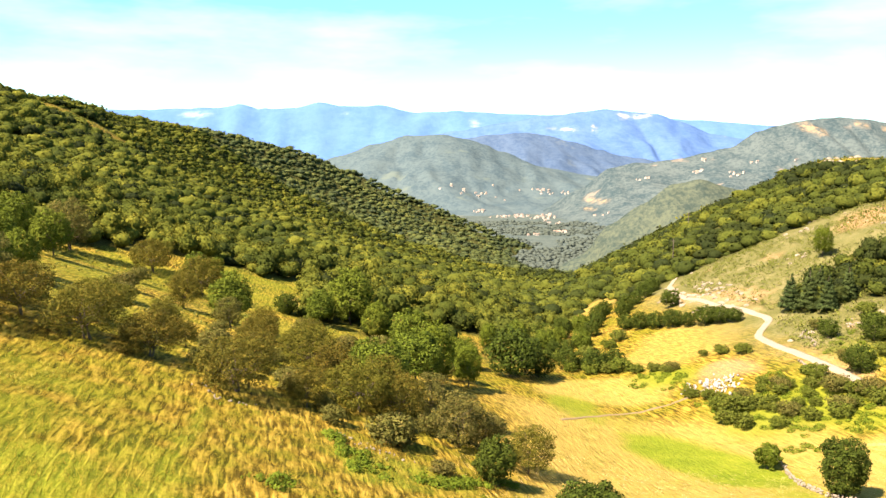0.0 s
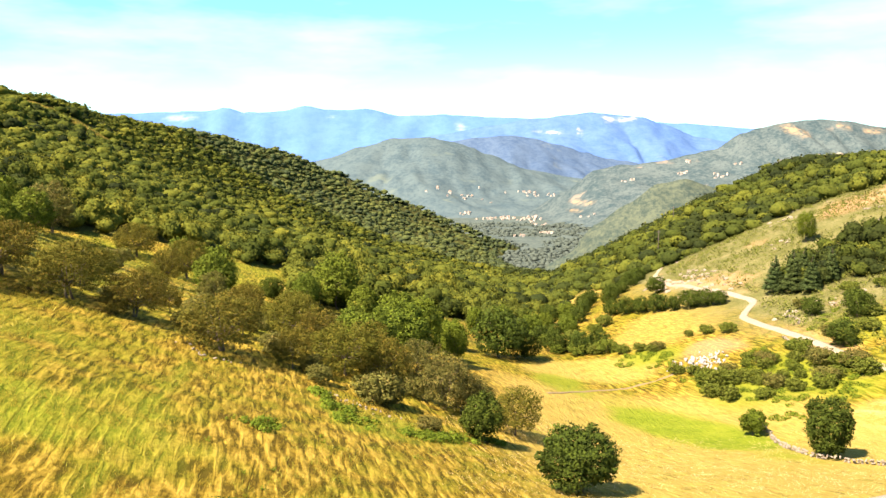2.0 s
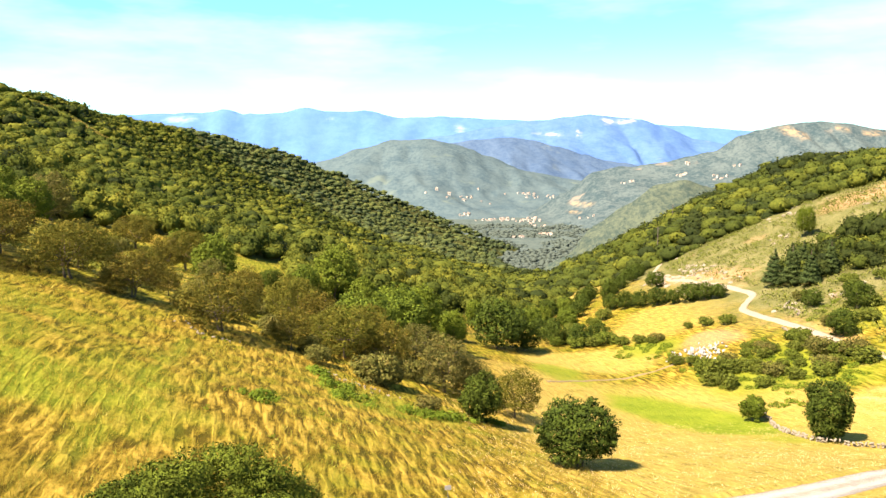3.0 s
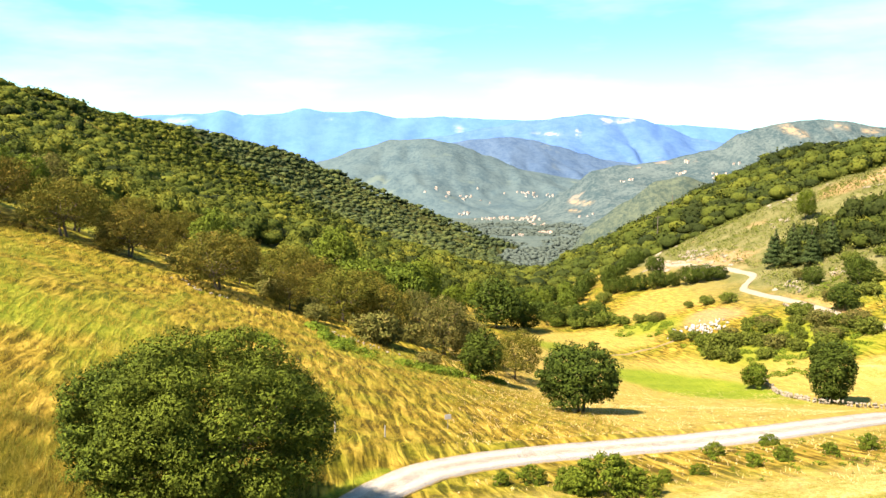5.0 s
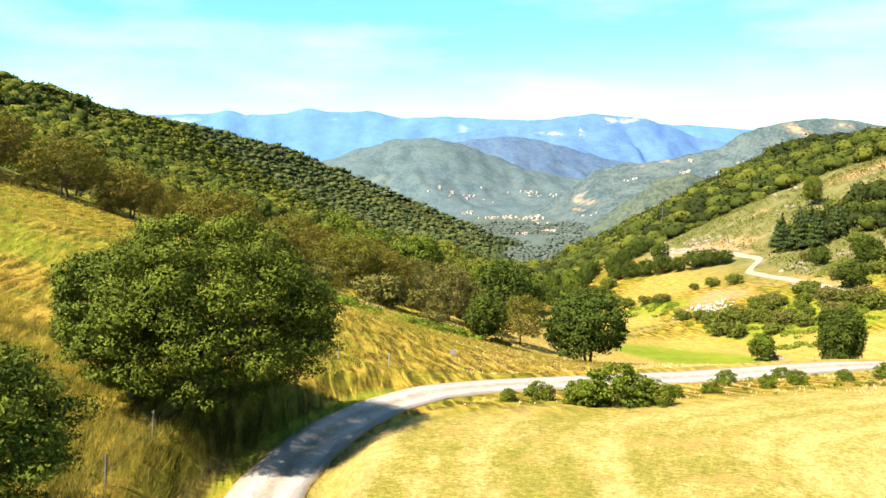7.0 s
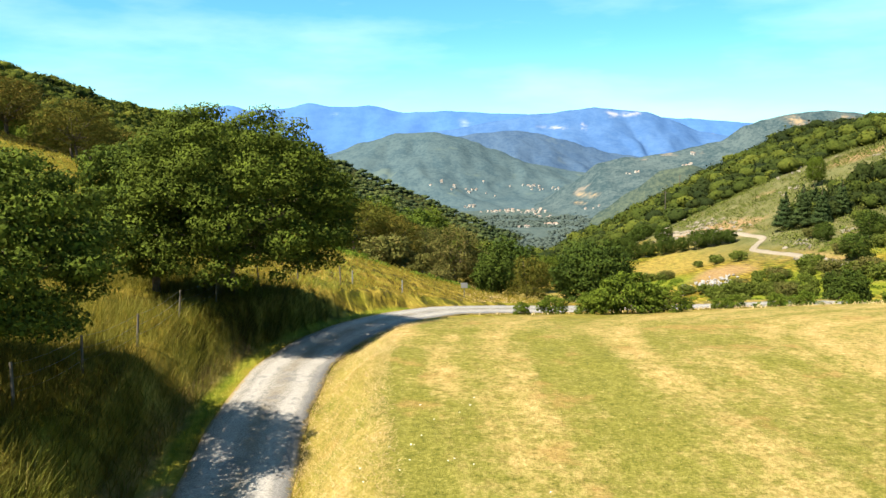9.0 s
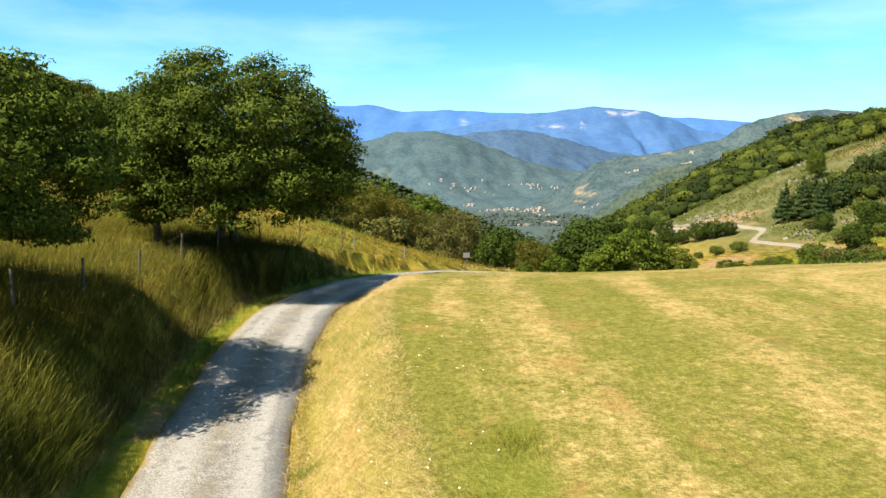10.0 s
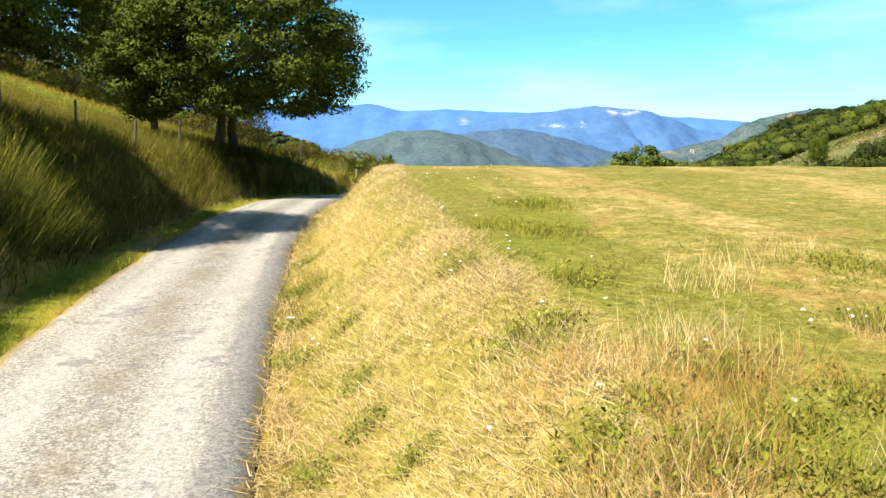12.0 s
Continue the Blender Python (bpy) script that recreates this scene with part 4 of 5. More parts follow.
repeat(green_a, [(-43.5, 158.5, 1.1), (-27, 227, 1.7), (-4.4, 147.5, 1.1), (-13, 128, 0.85), (-34, 214, 1.0), (-8, 205, 1.2), (-18, 216, 1.1), (6, 196, 0.8), (-70, 128, 0.8), (-77, 133, 1.0), (-90, 178, 1.1), (45, 243, 0.8), (33, 240, 0.75), (51, 279, 0.85), (39, 252, 0.7), (24, 240, 0.9), (-66, 112, 0.8),
                 (-108, 196, 1.2), (-72, 226, 0.9), (5, 171, 0.7)], 4, "green trees behind the meadow")
green_b = stand(tree("green_tree", 45, [(0, 0)], (0, 0, 7.6), (3.7, 3.6, 6.4), 24, 7500, 0.42, FRESH_LEAF, 0.18, 8, "tall light green tree above its neighbours", low=-0.8), -0.8, 155)
repeat(green_b, [(-68.7, 235, 0.55), (6, 163, 0.7), (130, 262, 0.8), (14, 224, 0.7)], 5, "green trees behind the meadow")
deep = stand(tree("green_tree", 48, [(0, 0)], (0, 0, 4.4), (4.2, 4.2, 4.0), 20, 5200, 0.46, DEEP_LEAF, 0.17, 7, "round dark green tree in the valley", low=-0.85), 26, 200)
repeat(deep, [(18.2, 194.5, 1.55), (-44, 217, 0.75), (43, 211, 0.8), (36, 216, 0.75), (49, 214, 0.65), (63.5, 262, 0.7), (67, 256, 0.75), (70.5, 250.5, 0.7), (74.5, 245, 0.75), (78, 240, 0.6), (82, 236.5, 0.75), (85.5, 233.5, 0.7), (89, 231, 0.55), (83, 276.5, 0.8), (102, 178, 0.8),
              (90.5, 163, 0.75), (97, 190, 0.6), (40, 240, 0.6), (47, 251, 0.7), (35, 235, 0.6), (30, 251, 0.8), (44, 276, 0.9), (58, 286, 0.8), (63, 304, 0.9), (53, 268, 0.7),
              (26, 226, 0.7), (36, 264, 0.75), (70, 296, 0.7), (74, 306, 0.8), (80, 314, 0.75), (86, 322, 0.85), (68, 318, 0.8), (92, 333, 0.8)], 6, "dark green trees in the valley")

pine = stand(conifer("pine_tree", 51, 11.5, 3.4, 5200, "dark pine tree beside the gravel track"), 102.5, 224)
repeat(pine, [(105.5, 219, 1.1), (108, 213, 0.95), (111, 224, 0.95), (115, 216, 0.9)], 7, "pine trees by the track")

# shrubs
shrub = stand(tree("shrub", 54, [(0, 0), (0.3, -0.2), (-0.3, 0.2)], (0, 0, 1.7), (2.5, 2.4, 1.75), 16, 2000, 0.38, THICKET_LEAF, 0.05, 5, "leafy green shrub in a thicket", low=-0.7, spread=0.74, small=0.22, big=0.4, soft=0.4), 62, 160)
rng = random.Random(9)
places = []
while len(places) < 30:
    x, y = rng.uniform(57, 92), rng.uniform(136, 183)
    if abs(y - 158 + 0.35 * (x - 74)) < 15 and beside(along([(a, b, 0) for a, b in TRACK], 3), x, y)[0] < -3.5 and all(math.hypot(x - a, y - b) > 3.0 for a, b, s in places) and math.hypot(x - 64, y - 176) > 6:
        places.append((x, y, rng.uniform(0.55, 1.15)))
places += [(36, 212, 0.9), (40, 217, 1.0), (42, 209, 1.1), (45.5, 207, 1.0), (49, 206, 1.2), (47, 219, 0.9), (52, 201, 0.8), (56, 199, 0.7), (58, 195, 0.7), (35, 226, 1.0), (45, 234, 1.1), (53, 240, 1.0), (58, 248, 1.2), (74, 200, 0.8), (78, 195, 0.9), (70, 202, 0.6), (99, 168, 0.9), (104, 176, 1.0), (108, 190, 1.1), (112, 200, 1.0), (118, 196, 0.8)]
repeat(shrub, places, 8, "thicket below the gravel track")
dry_shrub = stand(tree("shrub", 57, [(0, 0), (0.3, -0.2)], (0, 0, 1.6), (2.3, 2.2, 1.6), 14, 2200, 0.34, GREY_LEAF, 0.05, 5, "grey-green shrub on dry ground", low=-0.7, spread=0.74), 70, 150)
repeat(dry_shrub, [(78, 146, 1.1), (82, 156, 1.2), (66, 164, 0.9), (86, 150, 1.2), (74, 164, 1.0), (92, 172, 0.8), (-6.5, 98, 1.25), (-5, 99.5, 0.9), (0.5, 92, 0.6), (-14, 99, 0.8), (-48, 132, 1.0), (-58, 140, 1.1), (-40, 137, 0.8), (-66, 160, 1.2), (-75, 190, 1.3), (-33, 106, 0.9), (-30, 109, 1.1), (-21, 108, 1.0), (-16, 105, 0.8), (-23, 113, 0.8), (-2, 110, 1.0), (8, 108, 0.7), (-43, 106, 0.9), (-36, 121, 1.1), (-19, 134, 1.2), (-8, 136, 1.1), (3, 131, 1.0), (9, 126, 0.8), (-28, 124, 0.9), (0, 166, 1.2), (-12, 170, 1.4), (-22, 176, 1.2), (-33, 184, 1.4), (-15, 190, 1.5), (60, 196, 0.8), (99, 200, 0.9)], 10, "thicket below the gravel track")
lane_shrub = stand(tree("shrub", 60, [(0, 0), (0.4, 0), (-0.3, 0.3)], (0, 0, 1.05), (1.7, 1.3, 1.25), 22, 3800, 0.17, FRESH_LEAF, 0.04, 6, "bright green bramble bush on the lane's bank", low=-0.6, spread=0.8, small=0.16, big=0.32, sprays=30, soft=0.4), 10.0, 39.6)
repeat(lane_shrub, [(11.9, 39.2, 0.62), (6.4, 42.4, 0.5), (8.3, 40.8, 0.6), (23, 46.5, 0.45), (19.6, 49.2, 0.42), (25, 53, 0.4), (30.5, 50, 0.5), (36, 52, 0.45), (14, 42, 0.35), (11.2, 40.4, 0.7), (8.8, 40.0, 0.62), (4.6, 42.2, 0.35), (16.5, 43.4, 0.32), (20.5, 45.2, 0.4), (27, 48.4, 0.38)], 11, "bushes along the lane")

# ---- woods ----
def woods_material(name="woods_canopy", air=(1.0, 1.0, 1.0), blue=0.0):
    n = Nodes(name, 0.95, 0.03)
    tone = n.layer("tone")
    c = n.ramp(tone, (0.0, (0.014, 0.021, 0.008)), (0.2, (0.036, 0.05, 0.010)), (0.5, (0.078, 0.091, 0.015)), (0.8, (0.118, 0.121, 0.018)), (1.0, (0.16, 0.15, 0.023)))
    c = n.mix(n.span(n.island(), 0.0, 1.0, 0.0, 0.2), c, (0.048, 0.057, 0.010))
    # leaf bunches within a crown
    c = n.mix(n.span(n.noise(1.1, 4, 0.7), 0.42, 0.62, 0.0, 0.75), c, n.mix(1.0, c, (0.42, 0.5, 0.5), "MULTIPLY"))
    # haze of distance, blended straight into the leaf colour
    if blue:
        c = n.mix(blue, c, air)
    n.paint(c)
    n.relief(n.noise(1.6, 3, 0.7), 0.8, 0.5)
    thin = n.add("ShaderNodeBsdfTranslucent")
    n.link(c, thin.inputs["Color"])
    both = n.add("ShaderNodeMixShader")
    both.inputs["Fac"].default_value = 0.2
    n.link(n.b.outputs["BSDF"], both.inputs[1])
    n.link(thin.outputs["BSDF"], both.inputs[2])
    n.link(both.outputs["Shader"], n.t.nodes["Material Output"].inputs["Surface"])
    return n.m


WOODS = woods_material()
# the two farther canopies carry haze in their colour
FAR_WOODS = woods_material("hazed_far_canopy", (0.06, 0.085, 0.05), 0.35)
FLOOR_WOODS = woods_material("hazed_valley_canopy", (0.060, 0.080, 0.072), 0.94)


def crown_shell(rng, finer):
    """A crown as a lumpy dome: an icosphere pushed out into bunches, open below."""
    bm = bmesh.new()
    bmesh.ops.create_icosphere(bm, subdivisions=finer, radius=1.0)
    bunch = rng.normal(size=(9, 3))
    bunch[:, 2] = np.abs(bunch[:, 2]) * 0.8 - 0.2
    bunch /= np.linalg.norm(bunch, axis=1)[:, None]
    for v in bm.verts:
        d = np.array(v.co)
        near = np.max(bunch @ d)
        r = 0.62 + 0.42 * max(0.0, near) ** 3 + rng.uniform(-0.07, 0.07)
        v.co = Vector(d * r * (0.42, 0.42, 0.38)) + Vector((0, 0, 0.54))
    bmesh.ops.delete(bm, geom=[f for f in bm.faces if f.calc_center_median().z < 0.3], context="FACES")
    bm.verts.index_update()
    bm.normal_update()
    v = np.array([x.co for x in bm.verts])
    turn_ = np.array([x.normal for x in bm.verts])
    f = np.array([[y.index for y in x.verts] for x in bm.faces])
    bm.free()
    return v, f, turn_


def canopy(name, zone, spacing, finer, leaf_n, leaf_size, crown, sink, seed, label, mat=None, lie=None, low=1.0):
    """Woodland: crowns on a jittered grid over zone (x0, x1, y0, y1) where the land is wooded."""
    rng = np.random.default_rng(seed)
    x, y = np.meshgrid(np.arange(zone[0], zone[1], spacing), np.arange(zone[2], zone[3], spacing))
    x, y = (x + rng.uniform(-0.42, 0.42, x.shape) * spacing).ravel(), (y + rng.uniform(-0.42, 0.42, y.shape) * spacing).ravel()
    ground_z = height(x, y) if lie is None else lie(x, y)
    if lie is None:
        keep = (wooded(x, y) > rng.uniform(0.25, 0.8, x.shape)) & (np.abs(x) < 0.64 * y + 12) & (ground_z > -152)
    else:
        keep = (ground_z > height(x, y) - 1) & (rough(x, y, 60, 75, 3) > -0.2)
    x, y, z = x[keep], y[keep], ground_z[keep]
    s = crown * np.clip(rng.normal(1.0, 0.2, len(x)), 0.6, 1.5)
    a = rng.uniform(0, 6.28, len(x))
    tone = np.clip(0.5 + 0.2 * rng.normal(size=len(x)) + 0.42 * rough(x, y, 34, 33, 3), 0.05, 1)
    tone = np.clip(tone - 0.26 * fade(60, 110, x), 0.05, 1)
    tone[rng.random(len(x)) < 0.06] = 0.0
    which = rng.integers(0, 7, len(x))
    verts, loops, sizes, tones, turned, base = [], [], [], [], [], 0
    for k in range(7):
        m = which == k
        v, f, turn_ = crown_shell(rng, finer)
        lobes = lobed(rng, (0, 0, 0.56), (0.5, 0.5, 0.45), 9, 0.62, 0.34, 0.52, -0.25, 3)
        q, facing = leaves(rng, lobes, leaf_n, leaf_size, 0.8, 0.14, 0.35, 0.45, 0.88)
        ways = np.concatenate([turn_, np.repeat(facing, 4, axis=0)])
        both = np.concatenate([v, q.reshape(-1, 3)])
        c, sn, sc = np.cos(a[m])[:, None], np.sin(a[m])[:, None], s[m][:, None]
        tall = low * rng.uniform(0.85, 1.25, m.sum())[:, None]
        out = np.stack([(both[None, :, 0] * c - both[None, :, 1] * sn) * sc + x[m][:, None], (both[None, :, 0] * sn + both[None, :, 1] * c) * sc + y[m][:, None], both[None, :, 2] * sc * tall + z[m][:, None] - sink], 2)
        turned.append(np.stack([ways[None, :, 0] * c - ways[None, :, 1] * sn, ways[None, :, 0] * sn + ways[None, :, 1] * c, np.repeat(ways[None, :, 2], m.sum(), 0)], 2).reshape(-1, 3))
        n, step = m.sum(), len(both)
        start = base + np.arange(n) * step
        tri = (start[:, None, None] + f[None]).reshape(n, -1)
        quad = (start[:, None] + len(v) + np.arange(leaf_n * 4)[None])
        verts.append(out.reshape(-1, 3)), loops.append(np.concatenate([tri, quad], 1).ravel())
        sizes.append(np.tile(np.concatenate([np.full(len(f), 3), np.full(leaf_n, 4)]), n))
        # shade inside the crown is put into the shell's darker tone
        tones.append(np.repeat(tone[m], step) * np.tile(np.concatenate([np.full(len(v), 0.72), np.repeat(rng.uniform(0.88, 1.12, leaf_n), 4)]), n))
        base += n * step
    verts, loops, sizes, tones = (np.concatenate(p) for p in (verts, loops, sizes, tones))
    me_ = bpy.data.meshes.new(name)
    me_.vertices.add(len(verts)), me_.loops.add(len(loops)), me_.polygons.add(len(sizes))
    me_.vertices.foreach_set("co", verts.astype(np.float32).ravel())
    me_.loops.foreach_set("vertex_index", loops.astype(np.int32))
    me_.polygons.foreach_set("loop_start", np.concatenate([[0], np.cumsum(sizes)[:-1]]).astype(np.int32))
    me_.polygons.foreach_set("use_smooth", np.ones(len(sizes), bool))
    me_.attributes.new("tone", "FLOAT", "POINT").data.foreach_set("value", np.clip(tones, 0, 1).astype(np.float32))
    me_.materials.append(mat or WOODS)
    me_.update(calc_edges=True)
    me_.attributes.new("custom_normal", "FLOAT_VECTOR", "POINT").data.foreach_set("vector", np.concatenate(turned).astype(np.float32).ravel())
    tagged(new(name, me_), label, "woodland", kind="stuff")


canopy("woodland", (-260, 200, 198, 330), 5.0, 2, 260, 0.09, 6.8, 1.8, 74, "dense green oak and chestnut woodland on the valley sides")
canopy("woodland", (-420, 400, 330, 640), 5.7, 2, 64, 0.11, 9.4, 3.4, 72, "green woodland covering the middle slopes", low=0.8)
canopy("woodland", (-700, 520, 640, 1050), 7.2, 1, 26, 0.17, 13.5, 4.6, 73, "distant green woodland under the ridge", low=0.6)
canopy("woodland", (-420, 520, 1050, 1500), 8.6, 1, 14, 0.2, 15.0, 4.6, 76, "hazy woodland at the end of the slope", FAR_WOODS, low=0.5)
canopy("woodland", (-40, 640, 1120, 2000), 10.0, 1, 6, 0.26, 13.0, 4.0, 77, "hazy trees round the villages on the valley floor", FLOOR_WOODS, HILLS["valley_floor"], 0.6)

# ---- houses ----
def house(seed, wide, deep, tall, label):
    """A small house: walls with a gable, a tiled roof with eaves, dark windows and a door."""
    root = new("house")
    bm = bmesh.new()
    w, d, g = wide / 2, deep / 2, tall + deep * 0.26
    ring = [bm.verts.new(p) for p in ((-w, -d, -3), (w, -d, -3), (w, d, -3), (-w, d, -3), (-w, -d, tall), (w, -d, tall), (w, d, tall), (-w, d, tall), (-w, 0, g), (w, 0, g))]
    for f in ((0, 1, 5, 4), (2, 3, 7, 6), (1, 2, 6, 9, 5), (3, 0, 4, 8, 7)):
        bm.faces.new([ring[k] for k in f])
    part("wall", bm, PLASTER, root)
    bm = bmesh.new()
    o = 0.5
    for sgn in (-1, 1):
        a = [bm.verts.new((x, y, z)) for x, y, z in ((-w - o, sgn * (d + o), tall - 0.25), (w + o, sgn * (d + o), tall - 0.25), (w + o, 0, g + 0.1), (-w - o, 0, g + 0.1))]
        b = [bm.verts.new(v.co + Vector((0, 0, 0.28))) for v in a]
        bm.faces.new(b), bm.faces.new(a[::-1])
        for k in range(4):
            bm.faces.new((a[k], a[(k + 1) % 4], b[(k + 1) % 4], b[k]))
    bmesh.ops.recalc_face_normals(bm, faces=bm.faces)
    part("roof", bm, TILES, root)
    for x in (-0.28, 0.1, 0.32):
        for z in ((0.35, 0.75) if tall > 5 else (0.5,)):
            bm = bmesh.new()
            bmesh.ops.create_cube(bm, size=1, matrix=Matrix.Translation((wide * x, -d, tall * z)) @ Matrix.Diagonal((1.1, 0.16, 1.4, 1)))
            part("window", bm, DARK, root)
    return tagged(root, label, "house")


def surface(x, y):
    """The highest ground at x, y, on the land or on the hills behind the villages."""
    spans = {"wooded_hill": (-495, 1048, 2150, 2900), "side_mountain": (240, 1926, 1620, 2300), "valley_floor": (-1200, 1500, 1100, 2500)}
    return max([float(height(x, y))] + [float(HILLS[k](x, y)) for k, (a, b, c, d) in spans.items() if a < x < b and c < y < d])


models = [house(1, 11, 8, 6.0, "pale plastered house with a clay tile roof"), house(2, 15, 9, 7.5, "large pale farmhouse with a clay tile roof"), house(3, 9, 7, 4.0, "small pale house with a clay tile roof")]
# hamlets: x, y, houses, spread
HAMLETS = [(75, 2440, 9, 75, 35), (340, 2545, 13, 95, 30), (185, 2150, 9, 55, 22), (265, 2120, 14, 38, 50), (285, 1960, 4, 18, 40), (104, 2240, 4, 25, 15), (270, 1745, 5, 16, 30), (200, 1660, 2, 20, 20),
           (565, 2188, 3, 25, 15), (720, 2196, 3, 15, 10), (797, 2110, 4, 18, 30), (759, 2259, 2, 12, 5), (871, 2180, 2, 10, 10), (413, 1988, 2, 20, 15), (969, 2125, 1, 5, 5), (122, 486, 1, 1, 1), (37.5, 491, 1, 1, 1)]
rng = random.Random(44)
used = set()
for hx, hy, count, sx, sy in HAMLETS:
    for k in range(int(count * 1.7)):
        x, y = hx + rng.gauss(0, sx * 0.6), hy + rng.gauss(0, sy * 0.8)
        kind = rng.randrange(3)
        m = pose(x, y, surface(x, y) + 0.3, 0, 0, rng.choice((-35, 10, 20, 60)) + rng.uniform(-8, 8)) @ Matrix.Diagonal((rng.uniform(0.55, 1.0) * (0.5 if y < 600 else 1), rng.uniform(0.55, 0.9) * (0.6 if y < 600 else 1), rng.uniform(0.5, 0.9) * (0.6 if y < 600 else 1), 1))
        if kind not in used:
            used.add(kind)
            models[kind].matrix_basis = m
            tagged(models[kind], group="houses in the valley")
        else:
            copy_thing(models[kind], m)

# ---- stones and walls ----
def stone_mesh(seed, mat):
    rng_ = random.Random(seed)
    bm = bmesh.new()
    bmesh.ops.create_icosphere(bm, subdivisions=1, radius=0.5)
    for v in bm.verts:
        v.co *= rng_.uniform(0.72, 1.15)
        v.co.z *= 0.7
    me_ = bpy.data.meshes.new("stone")
    bm.to_mesh(me_)
    bm.free()
    me_.materials.append(mat)
    return me_


def stones(root, meshes, places):
    """Stones as parts of a heap or wall: x, y, z, size, turn."""
    for k, (x, y, z, s, a) in enumerate(places):
        ob = new("stone", meshes[k % len(meshes)])
        ob.parent = root
        ob.matrix_basis = pose(x, y, z, a * 0.3, a * 0.2, a) @ Matrix.Diagonal((s, s * 0.8, s * 0.75, 1))


white = [stone_mesh(k, RUBBLE) for k in range(5)]
field = [stone_mesh(10 + k, STONE) for k in range(5)]
rng = random.Random(5)
heap = tagged(new("rubble_heap"), "heap of white broken rubble tipped down the slope", "rubble")
heap.location = (64.5, 176, at(64.5, 176))
places = []
for k in range(150):
    u, v = rng.gauss(0, 1), rng.gauss(0, 1)
    x, y = 64.5 + 2.5 * u + 0.9 * v, 176.5 + 0.9 * u - 2.7 * v
    places.append((x - 64.5, y - 176, at(x, y) - at(64.5, 176) + 0.25 + max(0, 0.9 - 0.5 * (u * u + v * v)) * rng.random(), rng.uniform(0.35, 1.05), rng.uniform(0, 360)))
stones(heap, white, places)


def dry_wall(line_, tall, size, seed, label, strewn=0.12):
    rng_ = random.Random(seed)
    pts = along([(x, y, 0) for x, y in line_], size * 0.9)
    root = tagged(new("dry_stone_wall"), label, "wall")
    x0, y0 = pts[0][:2]
    z0 = at(x0, y0)
    root.location = (x0, y0, z0)
    out = []
    for p in pts:
        for row in range(max(1, int(tall / (size * 0.6)))):
            if rng_.random() < 0.88:
                x, y = p[0] + rng_.gauss(0, strewn), p[1] + rng_.gauss(0, strewn)
                out.append((x - x0, y - y0, at(x, y) - z0 + size * 0.3 + row * size * 0.58, size * rng_.uniform(0.85, 1.45), rng_.uniform(0, 360)))
    stones(root, field, out[:300])


dry_wall([(60, 135), (57, 122), (55.5, 113), (56.5, 106), (60.5, 103.5), (68, 103), (78, 104)], 0.9, 0.62, 6, "low grey dry stone wall round a hay terrace")
dry_wall([(-31, 96.5), (-27, 93.6), (-23.5, 95)], 0.4, 0.4, 7, "tumbled stones of an old field wall", 0.6)
dry_wall([(-13, 95), (-8, 92.5), (-4, 93)], 0.4, 0.4, 8, "tumbled grey stones at the meadow's edge", 0.7)
dry_wall([(85, 166), (84, 172), (84.5, 178)], 1.1, 1.0, 9, "pale boulders holding up the gravel track")
dry_wall([(92, 186), (94, 192), (93, 197), (96, 200)], 1.0, 1.0, 10, "pale boulders on the slope above the track")

# rocks breaking through the dry slopes
def outcrop(name, seed, n, zone, where, size, label):
    rng_ = np.random.default_rng(seed)
    x, y = rng_.uniform(zone[0], zone[1], n), rng_.uniform(zone[2], zone[3], n)
    keep = where(x, y) > rng_.random(n)
    x, y = x[keep], y[keep]
    z = height(x, y)
    verts, faces = [], []
    base = [(v.co.copy(), None) for v in field[0].vertices]
    polys = [tuple(p.vertices) for p in field[0].polygons]
    for k in range(len(x)):
        s, a = size * rng_.uniform(0.4, 1.5), rng_.uniform(0, 6.28)
        o = len(verts)
        for co, _ in base:
            j = co * rng_.uniform(0.85, 1.15)
            verts.append((x[k] + (j.x * math.cos(a) - j.y * math.sin(a)) * s * 1.5, y[k] + (j.x * math.sin(a) + j.y * math.cos(a)) * s, z[k] + j.z * s))
        faces += [tuple(o + i_ for i_ in p) for p in polys]
    tagged(mesh_object(name, verts, faces, STONE), label, "rock", kind="stuff")


outcrop("rocks", 21, 900, (88, 200, 160, 345), lambda x, y: fade(0.25, 0.5, rough(x, y, 18, 22, 3)), 1.5, "pale rocks on the dry hillside")
outcrop("rocks", 23, 170, (84, 104, 240, 300), lambda x, y: 0.5 + 0 * x, 1.6, "pale rock face above the gravel track")
outcrop("rocks", 24, 420, (240, 520, 560, 800), lambda x, y: fade(0.1, 0.4, rough(x, y, 40, 25, 3)), 5.0, "grey rocks along the ridge")

# a pale stone lying at the edge of the lane
pebble = tagged(new("stone", white[2].copy()), "small pale stone in the grass at the lane's edge", "stone")
pebble.matrix_basis = pose(-2.82, 9.79, at(-2.82, 9.79) + 0.05, 4, 0, 30) @ Matrix.Diagonal((0.2, 0.12, 0.13, 1))

# ---- fence, sign, poles ----
def post(name, tall, thick, mat, parent=None):
    bm = bmesh.new()
    bmesh.ops.create_cone(bm, cap_ends=True, segments=8, radius1=thick, radius2=thick * 0.8, depth=tall, matrix=Matrix.Translation((0, 0, tall / 2 - 0.15)))
    return part(name, bm, mat, parent)


fence = tagged(new("wire_fence"), "wire fence on grey wooden posts above the lane", "fence")
row = [(-10.5, 17), (-10.6, 20.9), (-10.7, 25.3), (-10.6, 29.5), (-10.2, 33.4), (-9.4, 38.5), (-8.2, 43), (-6.2, 46.8)]
x0, y0 = row[0]
fence.location = (x0, y0, at(x0, y0))
tops = []
rng = random.Random(3)
